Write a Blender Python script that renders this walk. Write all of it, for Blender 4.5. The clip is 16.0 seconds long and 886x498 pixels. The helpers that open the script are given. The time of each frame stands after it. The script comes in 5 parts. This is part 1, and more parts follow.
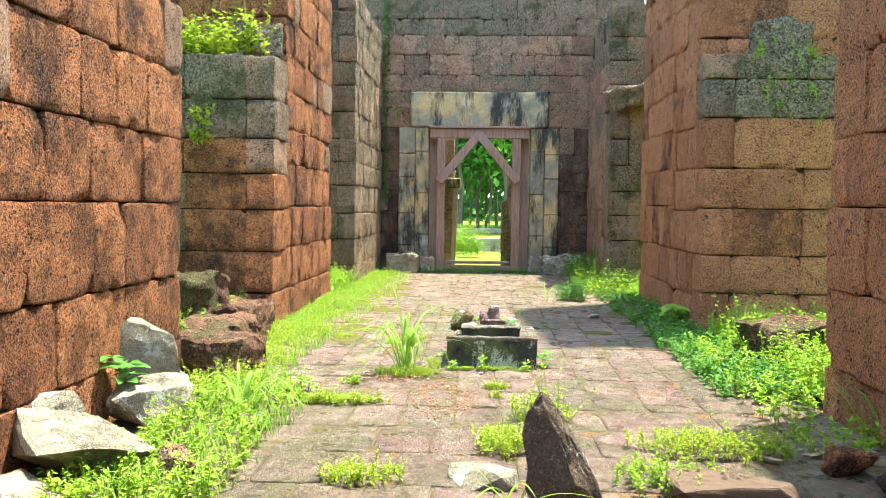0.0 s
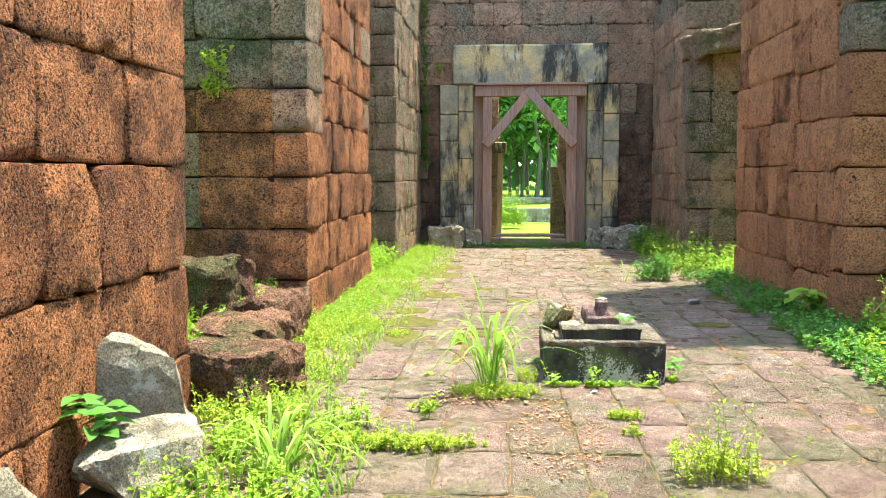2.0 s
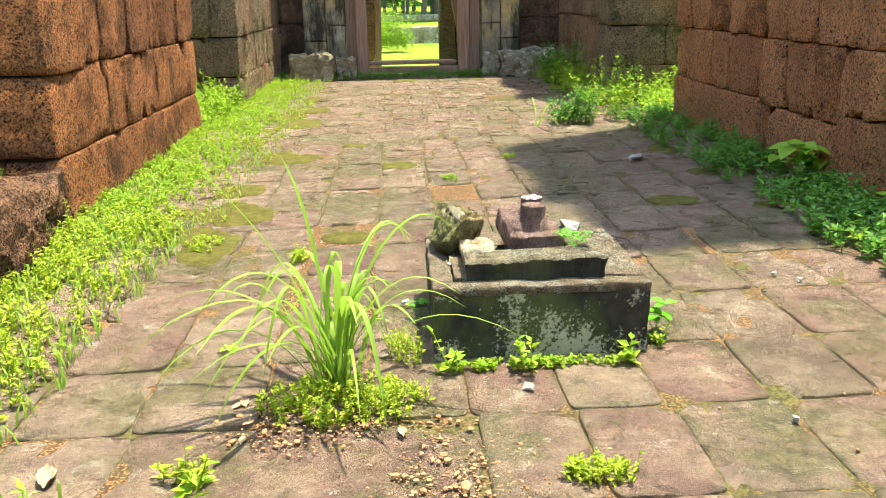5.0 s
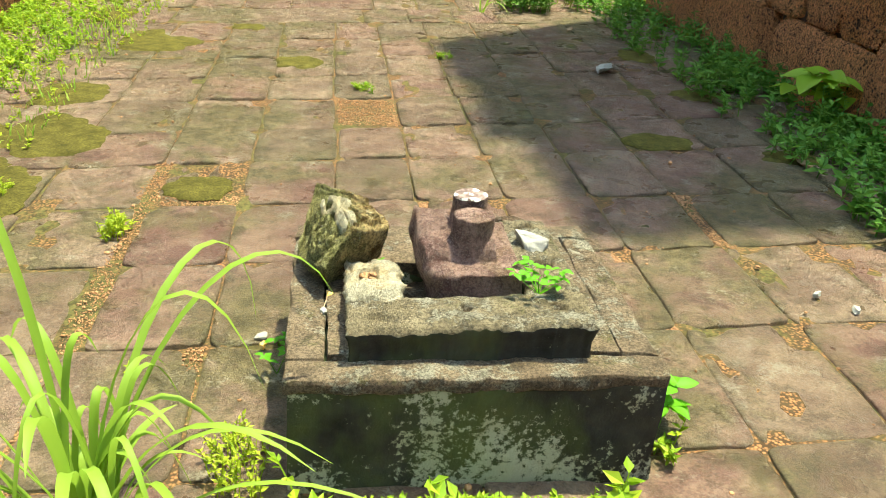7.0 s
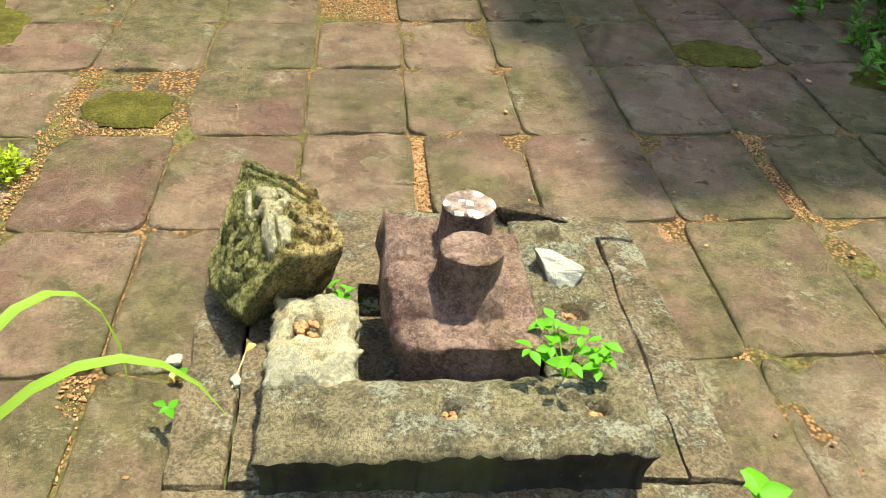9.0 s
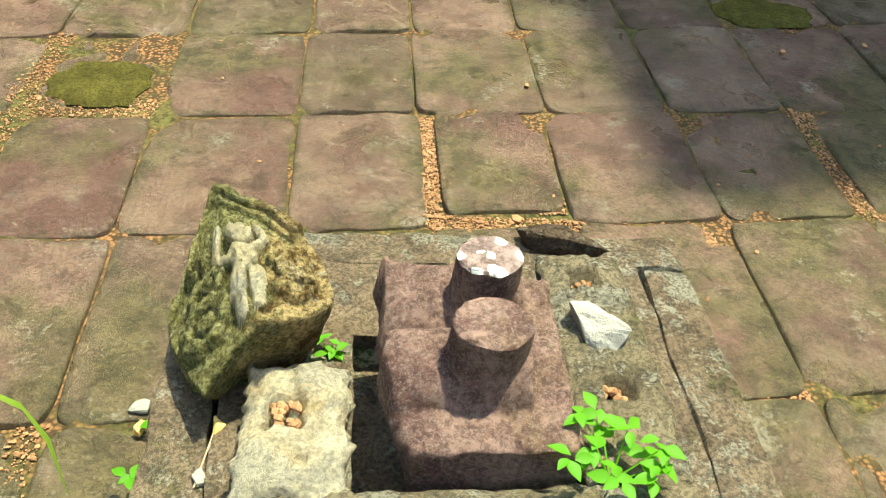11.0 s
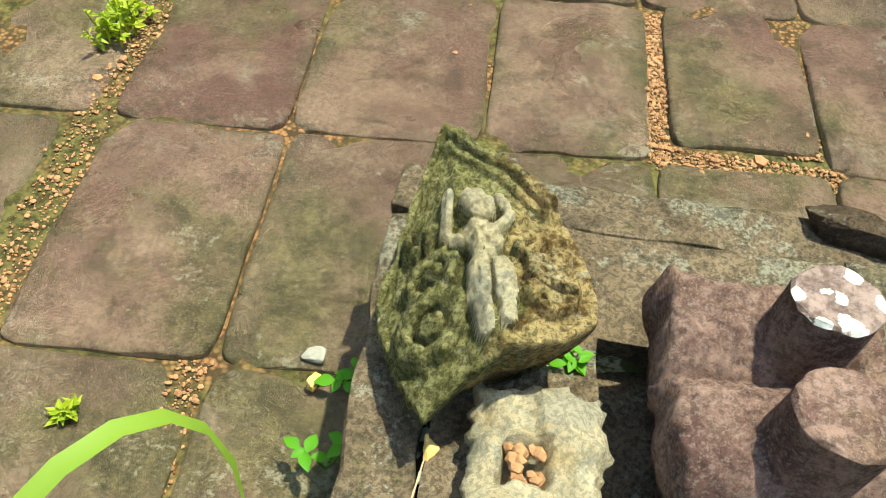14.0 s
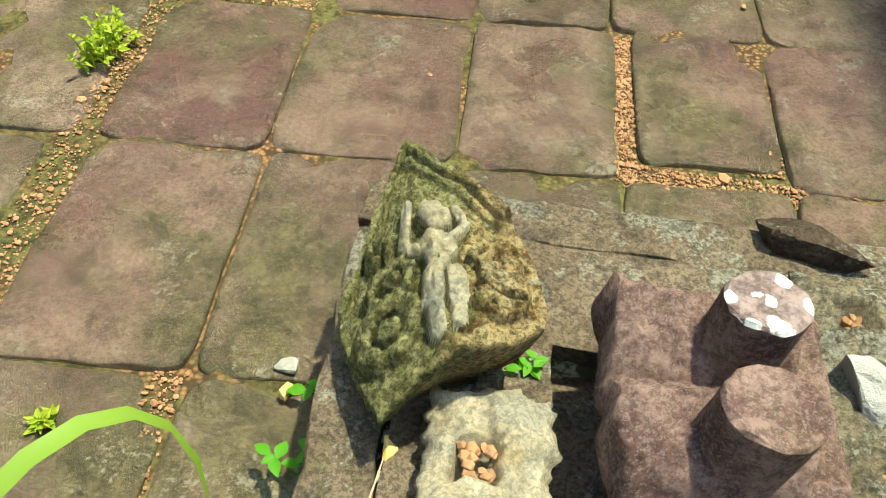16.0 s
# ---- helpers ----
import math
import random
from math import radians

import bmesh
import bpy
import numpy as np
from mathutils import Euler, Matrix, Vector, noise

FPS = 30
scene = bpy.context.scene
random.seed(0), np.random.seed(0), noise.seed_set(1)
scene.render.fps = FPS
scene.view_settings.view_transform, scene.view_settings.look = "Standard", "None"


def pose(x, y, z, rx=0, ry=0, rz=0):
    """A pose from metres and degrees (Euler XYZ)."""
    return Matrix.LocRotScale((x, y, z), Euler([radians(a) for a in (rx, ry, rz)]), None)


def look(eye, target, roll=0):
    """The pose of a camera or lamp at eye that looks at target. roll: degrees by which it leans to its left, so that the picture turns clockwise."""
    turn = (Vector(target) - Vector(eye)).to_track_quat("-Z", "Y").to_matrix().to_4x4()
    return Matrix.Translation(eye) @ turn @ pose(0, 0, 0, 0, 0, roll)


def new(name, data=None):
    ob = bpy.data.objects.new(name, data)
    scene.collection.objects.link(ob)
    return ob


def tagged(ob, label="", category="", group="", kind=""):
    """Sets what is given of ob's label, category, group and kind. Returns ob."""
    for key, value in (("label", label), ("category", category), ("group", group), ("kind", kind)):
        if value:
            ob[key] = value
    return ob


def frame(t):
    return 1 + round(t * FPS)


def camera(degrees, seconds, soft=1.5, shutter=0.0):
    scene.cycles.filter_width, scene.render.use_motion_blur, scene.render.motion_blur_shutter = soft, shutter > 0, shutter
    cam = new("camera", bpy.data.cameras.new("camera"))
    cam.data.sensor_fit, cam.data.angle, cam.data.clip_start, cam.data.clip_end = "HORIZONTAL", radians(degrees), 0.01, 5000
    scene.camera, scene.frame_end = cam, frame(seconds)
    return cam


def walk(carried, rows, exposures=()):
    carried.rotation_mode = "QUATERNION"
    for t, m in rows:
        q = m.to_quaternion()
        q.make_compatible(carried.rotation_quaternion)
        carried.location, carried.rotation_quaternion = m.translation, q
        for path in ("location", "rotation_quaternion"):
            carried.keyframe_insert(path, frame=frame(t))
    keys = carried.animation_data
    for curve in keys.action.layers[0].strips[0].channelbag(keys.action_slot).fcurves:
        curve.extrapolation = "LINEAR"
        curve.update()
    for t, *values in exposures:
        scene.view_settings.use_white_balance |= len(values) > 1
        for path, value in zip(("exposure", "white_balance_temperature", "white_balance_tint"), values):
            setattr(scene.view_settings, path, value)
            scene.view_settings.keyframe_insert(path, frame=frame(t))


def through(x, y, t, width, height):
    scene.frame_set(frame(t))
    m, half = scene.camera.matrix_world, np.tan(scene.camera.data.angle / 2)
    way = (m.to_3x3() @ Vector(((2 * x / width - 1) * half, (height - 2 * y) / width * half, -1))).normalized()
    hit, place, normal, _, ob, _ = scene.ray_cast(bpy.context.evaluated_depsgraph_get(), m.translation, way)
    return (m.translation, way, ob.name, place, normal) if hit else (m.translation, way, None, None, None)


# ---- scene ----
cam = camera(54.7, 16.0, soft=0.7)
PATH = [
    (0, (1.151, 1.327, 1.332), (1.057, 3.323, 1.234), 0.8),
    (0.5, (1.024, 1.769, 1.258), (0.911, 3.763, 1.156), 0.7),
    (1, (0.888, 2.233, 1.267), (0.735, 4.222, 1.121), 0.9),
    (1.5, (0.716, 2.66, 1.281), (0.562, 4.647, 1.118), 0.8),
    (2, (0.631, 3.085, 1.279), (0.481, 5.072, 1.111), -0.0),
    (2.5, (0.568, 3.504, 1.275), (0.421, 5.488, 1.072), -0.5),
    (3, (0.532, 3.97, 1.285), (0.427, 5.951, 1.034), -1.0),
    (3.5, (0.575, 4.419, 1.259), (0.587, 6.398, 0.966), -0.9),
    (4, (0.62, 4.858, 1.217), (0.656, 6.817, 0.817), -1.3),
    (4.5, (0.659, 5.248, 1.226), (0.744, 7.18, 0.716), -1.4),
    (5, (0.76, 5.641, 1.225), (0.855, 7.554, 0.65), -1.0),
    (5.2, (0.791, 5.782, 1.217), (0.894, 7.682, 0.6), -0.8),
    (7.3, (0.965, 7.177, 1.186), (1.23, 8.94, 0.279), 4.1),
    (7.5, (0.97, 7.251, 1.18), (1.234, 8.997, 0.241), 4.5),
    (8, (0.999, 7.416, 1.15), (1.262, 9.102, 0.107), 4.8),
    (8.5, (1.063, 7.623, 1.14), (1.323, 9.273, 0.042), 5.5),
    (9, (1.081, 7.752, 1.13), (1.304, 9.372, -0.022), 5.7),
    (9.2, (1.074, 7.823, 1.119), (1.294, 9.436, -0.043), 6.0),
    (11.3, (1.119, 8.054, 1.098), (1.32, 9.56, -0.203), 5.9),
    (11.5, (1.137, 8.061, 1.095), (1.336, 9.55, -0.226), 6.1),
    (12, (1.196, 8.088, 1.085), (1.307, 9.548, -0.277), 4.7),
    (12.5, (1.156, 8.122, 1.085), (1.128, 9.576, -0.289), 5.1),
    (13, (1.024, 8.226, 1.058), (0.947, 9.643, -0.351), 4.8),
    (13.5, (0.954, 8.311, 1.034), (0.889, 9.657, -0.445), 5.7),
    (14, (0.946, 8.338, 1.011), (0.903, 9.617, -0.526), 6.3),
    (14.5, (0.944, 8.346, 0.996), (0.927, 9.568, -0.587), 7.0),
    (15, (0.939, 8.35, 0.997), (0.92, 9.57, -0.588), 6.7),
    (15.5, (0.943, 8.335, 1.012), (0.922, 9.584, -0.55), 6.7),
    (16, (0.984, 8.304, 1.036), (0.948, 9.627, -0.464), 6.4),
]
EXPOSURES = [(0.0, 3.2, 6250, -1), (3.0, 3.07, 6500, -1), (5.0, 2.88, 7100, -3), (8.0, 2.5, 7800, -11), (11.5, 2.35, 7500, -10), (13.0, 2.2, 7300, -9), (15.0, 2.12, 7150, -11), (16.0, 2.15, 7150, -11)]
walk(cam, [(t, look(eye, target, roll)) for t, eye, target, roll in PATH], EXPOSURES)

# ---- world, sun, exposure ----
SUN_DIR = Vector((0.225, 0.16, 1.0)).normalized()
elev = math.asin(SUN_DIR.z)
azim = math.atan2(SUN_DIR.x, SUN_DIR.y)
world = bpy.data.worlds.new("sky")
scene.world = world
world.use_nodes = True
wn = world.node_tree
sky = wn.nodes.new("ShaderNodeTexSky")
sky.sky_type, sky.sun_disc = "NISHITA", False
sky.sun_elevation, sky.sun_rotation = elev, azim
wn.links.new(sky.outputs[0], wn.nodes["Background"].inputs[0])
wn.nodes["Background"].inputs[1].default_value = 0.13
sun = new("sun", bpy.data.lights.new("sun", "SUN"))
sun.data.energy, sun.data.angle, sun.data.color = 2.0, radians(1.3), (1.0, 0.94, 0.82)
sun.matrix_world = look(SUN_DIR * 40, (0, 0, 0))


# ---- materials ----
class Nodes:
    """A small wrapper to write node materials in few lines."""

    def __init__(self, name):
        self.mat = bpy.data.materials.new(name)
        self.mat.use_nodes = True
        self.tree = self.mat.node_tree
        self.bsdf = self.tree.nodes["Principled BSDF"]
        self.out = self.tree.nodes["Material Output"]

    def add(self, kind, **sets):
        n = self.tree.nodes.new(kind)
        for key, value in sets.items():
            n.inputs[key].default_value = value
        return n

    def link(self, a, b):
        self.tree.links.new(a, b)

    def place(self, seeded=True):
        """World position, shifted by each object's own random number."""
        geo = self.add("ShaderNodeNewGeometry")
        if not seeded:
            return geo.outputs["Position"]
        info = self.add("ShaderNodeObjectInfo")
        mul = self.add("ShaderNodeVectorMath")
        mul.operation = "MULTIPLY_ADD"
        self.link(info.outputs["Random"], mul.inputs[0])
        mul.inputs[1].default_value = (37.0, 53.0, 71.0)
        self.link(geo.outputs["Position"], mul.inputs[2])
        return mul.outputs[0]

    def noise(self, where, scale, detail=4.0, rough=0.6):
        n = self.add("ShaderNodeTexNoise", Scale=scale, Detail=detail, Roughness=rough)
        self.link(where, n.inputs["Vector"])
        return n.outputs["Fac"]

    def cells(self, where, scale, feature="F1"):
        n = self.add("ShaderNodeTexVoronoi", Scale=scale)
        n.feature = feature
        self.link(where, n.inputs["Vector"])
        return n.outputs["Distance"]

    def stretch(self, where, sx, sy, sz):
        n = self.add("ShaderNodeVectorMath")
        n.operation = "MULTIPLY"
        self.link(where, n.inputs[0])
        n.inputs[1].default_value = (sx, sy, sz)
        return n.outputs[0]

    def ramp(self, value, *stops):
        n = self.add("ShaderNodeValToRGB")
        e = n.color_ramp.elements
        while len(e) < len(stops):
            e.new(0.5)
        for el, (p, c) in zip(e, stops):
            el.position = p
            el.color = (*c, 1) if len(c) == 3 else c
        self.link(value, n.inputs[0])
        return n.outputs[0]

    def step(self, value, lo, hi, to=1.0):
        n = self.add("ShaderNodeMapRange")
        n.clamp = True
        n.inputs["From Min"].default_value, n.inputs["From Max"].default_value = lo, hi
        n.inputs["To Max"].default_value = to
        self.link(value, n.inputs["Value"])
        return n.outputs[0]

    def mix(self, fac, a, b, blend="MIX"):
        n = self.add("ShaderNodeMix")
        n.data_type, n.blend_type = "RGBA", blend
        if isinstance(fac, float):
            n.inputs[0].default_value = fac
        else:
            self.link(fac, n.inputs[0])
        for socket, c in ((n.inputs[6], a), (n.inputs[7], b)):
            if isinstance(c, tuple):
                socket.default_value = (*c, 1)
            else:
                self.link(c, socket)
        return n.outputs[2]

    def math(self, op, a, b):
        n = self.add("ShaderNodeMath")
        n.operation = op
        for s, v in zip(n.inputs, (a, b)):
            if isinstance(v, (int, float)):
                s.default_value = v
            else:
                self.link(v, s)
        return n.outputs[0]

    def random(self):
        return self.add("ShaderNodeObjectInfo").outputs["Random"]

    def island(self):
        return self.add("ShaderNodeNewGeometry").outputs["Random Per Island"]

    def up(self):
        sep = self.add("ShaderNodeSeparateXYZ")
        self.link(self.add("ShaderNodeNewGeometry").outputs["Normal"], sep.inputs[0])
        return sep.outputs[2]

    def bump(self, height, strength, distance, before=None):
        n = self.add("ShaderNodeBump", Strength=strength, Distance=distance)
        self.link(height, n.inputs["Height"])
        if before is not None:
            self.link(before, n.inputs["Normal"])
        return n.outputs[0]

    def done(self, colour, rough=0.9, normal=None, spec=0.3):
        if isinstance(colour, tuple):
            self.bsdf.inputs["Base Color"].default_value = (*colour, 1)
        else:
            self.link(colour, self.bsdf.inputs["Base Color"])
        if isinstance(rough, float):
            self.bsdf.inputs["Roughness"].default_value = rough
        else:
            self.link(rough, self.bsdf.inputs["Roughness"])
        self.bsdf.inputs["Specular IOR Level"].default_value = spec
        if normal is not None:
            self.link(normal, self.bsdf.inputs["Normal"])
        return self.mat


def laterite(name, warm, dark, lichen, moss, crust, grime=0.55, grit=0.84):
    """Pitted ironstone. warm, dark: its two tones; lichen, moss, crust: how much of the face the growths take (0 to 1)."""
    n = Nodes(name)
    p, w = n.place(), n.place(False)
    mid = n.noise(p, 9.0, 6, 0.75)
    tone = n.ramp(n.random(), (0.0, dark), (0.35, warm), (0.6, tuple((a + b) / 2 for a, b in zip(warm, dark))), (0.82, tuple(c * 1.12 for c in warm)), (1.0, tuple(c * 0.75 for c in dark)))
    colour = n.mix(n.step(mid, 0.38, 0.60), n.mix(0.35, tone, tuple(c * 0.75 for c in dark)), n.mix(0.2, tone, warm))
    colour = n.mix(n.step(n.noise(w, 1.7, 6, 0.75), 0.50, 0.60, grime), colour, tuple(c * 0.35 for c in dark))
    colour = n.mix(n.step(n.noise(p, 4.2, 7, 0.8), 0.52, 0.62, grime), colour, n.mix(0.7, colour, (0.07, 0.04, 0.028)))
    lich = n.step(n.math("ADD", n.noise(w, 0.9, 5, 0.65), n.math("MULTIPLY", n.noise(p, 26.0, 4, 0.7), 0.35)), 0.98 - 0.55 * lichen, 1.06 - 0.45 * lichen, 0.85)
    colour = n.mix(lich, colour, n.mix(n.step(n.noise(p, 33.0, 3), 0.42, 0.58), (0.15, 0.13, 0.075), (0.46, 0.40, 0.26)))
    mos = n.step(n.math("ADD", n.noise(w, 1.6, 4, 0.7), n.math("MULTIPLY", mid, 0.4)), 1.0 - 0.5 * moss, 1.06 - 0.42 * moss, 0.8)
    colour = n.mix(mos, colour, (0.085, 0.11, 0.035))
    cru = n.step(n.noise(n.stretch(w, 1.0, 1.0, 0.45), 1.9, 6, 0.75), 0.75 - 0.4 * crust, 0.85 - 0.3 * crust, 0.85)
    colour = n.mix(cru, colour, (0.035, 0.03, 0.026))
    bent = n.add("ShaderNodeVectorMath")
    bent.operation = "MULTIPLY_ADD"
    tex = n.add("ShaderNodeTexNoise", Scale=14.0, Detail=3.0)
    n.link(p, tex.inputs["Vector"])
    n.link(tex.outputs["Color"], bent.inputs[0])
    bent.inputs[1].default_value = (0.11, 0.11, 0.08)
    n.link(p, bent.inputs[2])
    pit_a = n.math("ADD", n.cells(bent.outputs[0], 38.0), n.math("MULTIPLY", n.noise(p, 9.0, 5, 0.7), 0.9))
    pit_b = n.math("ADD", n.cells(bent.outputs[0], 90.0), n.math("MULTIPLY", n.noise(p, 20.0, 5, 0.7), 0.8))
    hole = n.math("MULTIPLY", n.step(pit_a, 0.62, 0.74), n.step(pit_b, 0.56, 0.70))
    colour = n.mix(hole, n.mix(0.93, colour, (0.022, 0.013, 0.010)), colour)
    colour = n.mix(n.step(n.noise(p, 75.0, 5, 0.8), 0.43, 0.51), n.mix(grit, colour, (0.025, 0.014, 0.010)), colour)
    colour = n.mix(n.step(n.noise(p, 60.0, 5, 0.8), 0.54, 0.61, 0.7), colour, n.mix(0.4, n.mix(1.0, colour, (1.6, 1.5, 1.4), "MULTIPLY"), (0.80, 0.48, 0.26)))
    relief = n.math("ADD", n.math("MULTIPLY", hole, 0.7), n.math("MULTIPLY", n.noise(p, 48.0, 6, 0.75), 0.8))
    nor = n.bump(relief, 1.0, 0.05, n.bump(n.noise(p, 11.0, 7, 0.8), 1.0, 0.05))
    return n.done(colour, 0.95, nor, 0.15)


LATERITE = laterite("laterite_red", (0.84, 0.33, 0.125), (0.44, 0.16, 0.072), 0.24, 0.2, 0.60, 0.72)
LATERITE_PALE = laterite("laterite_brown", (0.78, 0.46, 0.28), (0.50, 0.28, 0.17), 0.56, 0.35, 0.30, 0.35, 0.6)
LATERITE_CRUST = laterite("laterite_crusted", (0.50, 0.28, 0.17), (0.26, 0.15, 0.095), 0.36, 0.3, 0.80)
LATERITE_EAST = laterite("laterite_orange", (0.90, 0.39, 0.17), (0.68, 0.27, 0.12), 0.16, 0.1, 0.28, 0.25, 0.66)
LATERITE_MOSSY = laterite("laterite_mossy", (0.42, 0.21, 0.12), (0.22, 0.11, 0.07), 0.34, 0.55, 0.5)
LATERITE_GREY = laterite("laterite_grey", (0.60, 0.40, 0.255), (0.38, 0.25, 0.16), 0.72, 0.5, 0.36, 0.4, 0.62)


def sandstone(name, tone, deep, stain, moss=0.2, crust=0.0):
    n = Nodes(name)
    p, w = n.place(), n.place(False)
    colour = n.mix(n.step(n.noise(p, 3.0, 5, 0.7), 0.3, 0.7), deep, tone)
    colour = n.mix(n.step(n.noise(n.stretch(w, 1.6, 1.6, 0.35), 1.5, 4, 0.65), 0.62 - 0.3 * stain, 0.78 - 0.25 * stain, 0.85), colour, (0.03, 0.028, 0.025))
    colour = n.mix(n.step(n.noise(p, 6.0, 4, 0.7), 0.75 - 0.3 * moss, 0.85 - 0.25 * moss, 0.7), colour, (0.12, 0.14, 0.05))
    colour = n.mix(n.step(n.noise(p, 16.0, 6, 0.75), 0.52, 0.68, 0.6), colour, n.mix(0.7, colour, (0.05, 0.045, 0.035)))
    colour = n.mix(n.step(n.noise(p, 60.0, 3), 0.56, 0.68, 0.45), colour, (0.48, 0.45, 0.38))
    colour = n.mix(n.step(n.noise(p, 110.0, 5, 0.8), 0.42, 0.54), n.mix(0.6, colour, (0.04, 0.035, 0.03)), colour)
    if crust:
        spots = n.math("ADD", n.noise(p, 5.0, 5, 0.7), n.math("MULTIPLY", n.noise(p, 45.0, 4, 0.7), 0.4))
        colour = n.mix(n.step(spots, 0.94 - 0.3 * crust, 1.0 - 0.3 * crust, 0.85), colour, (0.74, 0.71, 0.60))
    nor = n.bump(n.noise(p, 60.0, 6, 0.75), 1.0, 0.025, n.bump(n.noise(p, 8.0, 6, 0.7), 1.0, 0.10))
    return n.done(colour, 0.95, nor, 0.12)


def jamb_stone():
    """Grey sandstone with ochre patches, pale scars and black rain streaks."""
    n = Nodes("jamb_sandstone")
    p, w = n.place(), n.place(False)
    colour = n.mix(n.step(n.noise(p, 3.5, 6, 0.7), 0.35, 0.65), (0.24, 0.21, 0.14), (0.42, 0.36, 0.235))
    colour = n.mix(n.step(n.noise(p, 1.4, 5, 0.65), 0.46, 0.60, 0.85), colour, (0.66, 0.46, 0.19))
    colour = n.mix(n.step(n.noise(p, 2.2, 5, 0.65), 0.60, 0.68, 0.6), colour, (0.62, 0.57, 0.44))
    colour = n.mix(n.step(n.noise(n.stretch(w, 2.0, 2.0, 0.5), 1.25, 6, 0.75), 0.46, 0.57, 0.92), colour, (0.035, 0.034, 0.028))
    colour = n.mix(n.step(n.noise(p, 60.0, 5, 0.75), 0.5, 0.65, 0.5), colour, n.mix(0.6, colour, (0.06, 0.05, 0.04)))
    nor = n.bump(n.noise(p, 60.0, 6, 0.75), 0.8, 0.012, n.bump(n.noise(p, 6.0, 5, 0.65), 0.8, 0.04))
    return n.done(colour, 0.9, nor, 0.2)


JAMB = jamb_stone()
RUBBLE = sandstone("rubble_sandstone", (0.74, 0.64, 0.46), (0.38, 0.30, 0.19), 0.30, 0.7, 0.55)
DARK_ROCK = sandstone("dark_rock", (0.26, 0.18, 0.12), (0.09, 0.06, 0.042), 0.5, 0.15, 0.22)


def paving():
    n = Nodes("paving_sandstone")
    p, w = n.place(), n.place(False)
    base = n.mix(n.step(n.noise(p, 4.6, 7, 0.75), 0.44, 0.56), (0.18, 0.095, 0.083), (0.46, 0.315, 0.225))
    base = n.mix(0.52, base, n.ramp(n.random(), (0.0, (0.25, 0.12, 0.10)), (0.25, (0.42, 0.25, 0.19)), (0.42, (0.17, 0.15, 0.08)), (0.6, (0.36, 0.19, 0.15)), (0.8, (0.47, 0.33, 0.24)), (1.0, (0.23, 0.165, 0.10))))
    base = n.mix(n.step(n.noise(p, 7.5, 7, 0.8), 0.52, 0.60, 0.7), base, n.mix(0.55, base, (0.13, 0.062, 0.055)))
    green = n.step(n.math("ADD", n.noise(w, 1.3, 4, 0.65), n.math("MULTIPLY", n.noise(p, 6.0, 7, 0.8), 0.6)), 0.77, 0.90, 0.85)
    colour = n.mix(green, base, n.mix(n.step(n.noise(p, 22.0, 5, 0.75), 0.38, 0.62), (0.075, 0.072, 0.026), (0.27, 0.225, 0.105)))
    colour = n.mix(n.step(n.noise(p, 3.4, 7, 0.8), 0.58, 0.68, 0.6), colour, (0.44, 0.37, 0.28))
    gen = n.add("ShaderNodeSeparateXYZ")
    n.link(n.add("ShaderNodeTexCoord").outputs["Generated"], gen.inputs[0])
    side = [n.math("ABSOLUTE", n.math("SUBTRACT", gen.outputs[k], 0.5), 0.0) for k in (0, 1)]
    rim = n.math("MAXIMUM", side[0], side[1])
    growth = n.math("ADD", rim, n.math("MULTIPLY", n.noise(p, 7.0, 6, 0.75), 0.55))
    colour = n.mix(n.step(growth, 0.70, 0.84, 0.8), colour, n.mix(n.step(n.noise(w, 40.0, 5, 0.75), 0.40, 0.60), (0.055, 0.055, 0.022), (0.20, 0.18, 0.085)))
    colour = n.mix(n.step(n.noise(w, 110.0, 5, 0.75), 0.47, 0.54, 0.6), colour, n.mix(0.55, colour, (0.05, 0.04, 0.03)))
    colour = n.mix(n.step(n.noise(w, 75.0, 2), 0.66, 0.74, 0.5), colour, (0.42, 0.37, 0.30))
    colour = n.mix(n.step(n.noise(w, 260.0, 4, 0.75), 0.53, 0.60, 0.45), colour, n.mix(0.5, colour, (0.60, 0.47, 0.36)))
    colour = n.mix(n.step(n.noise(w, 11.0, 8, 0.85), 0.52, 0.58, 0.7), colour, n.mix(0.6, colour, (0.05, 0.042, 0.025)))
    colour = n.mix(n.step(n.math("ADD", n.noise(w, 6.0, 5, 0.7), n.math("MULTIPLY", n.noise(w, 120.0, 3, 0.7), 0.5)), 0.86, 0.93, 0.6), colour, (0.50, 0.45, 0.35))
    nor = n.bump(n.noise(w, 150.0, 6, 0.8), 1.0, 0.022, n.bump(n.noise(p, 12.0, 8, 0.8), 1.0, 0.045))
    return n.done(colour, n.step(n.noise(p, 5.0, 3), 0.2, 0.8, 0.9), nor, 0.25)


PAVING = paving()


def gravel():
    n = Nodes("laterite_gravel")
    w = n.place(False)
    colour = n.ramp(n.cells(w, 105.0), (0.0, (0.36, 0.19, 0.09)), (0.35, (0.22, 0.11, 0.05)), (0.6, (0.05, 0.03, 0.016)))
    colour = n.mix(n.step(n.noise(w, 40.0, 5, 0.75), 0.46, 0.60, 0.6), colour, (0.07, 0.05, 0.025))
    colour = n.mix(n.step(n.noise(w, 2.2, 4, 0.7), 0.44, 0.58, 0.85), colour, n.mix(n.step(n.noise(w, 45.0, 5, 0.75), 0.42, 0.58), (0.022, 0.024, 0.009), (0.10, 0.095, 0.032)))
    nor = n.bump(n.cells(w, 105.0), -0.7, 0.008)
    return n.done(colour, 0.95, nor, 0.15)


GRAVEL = gravel()


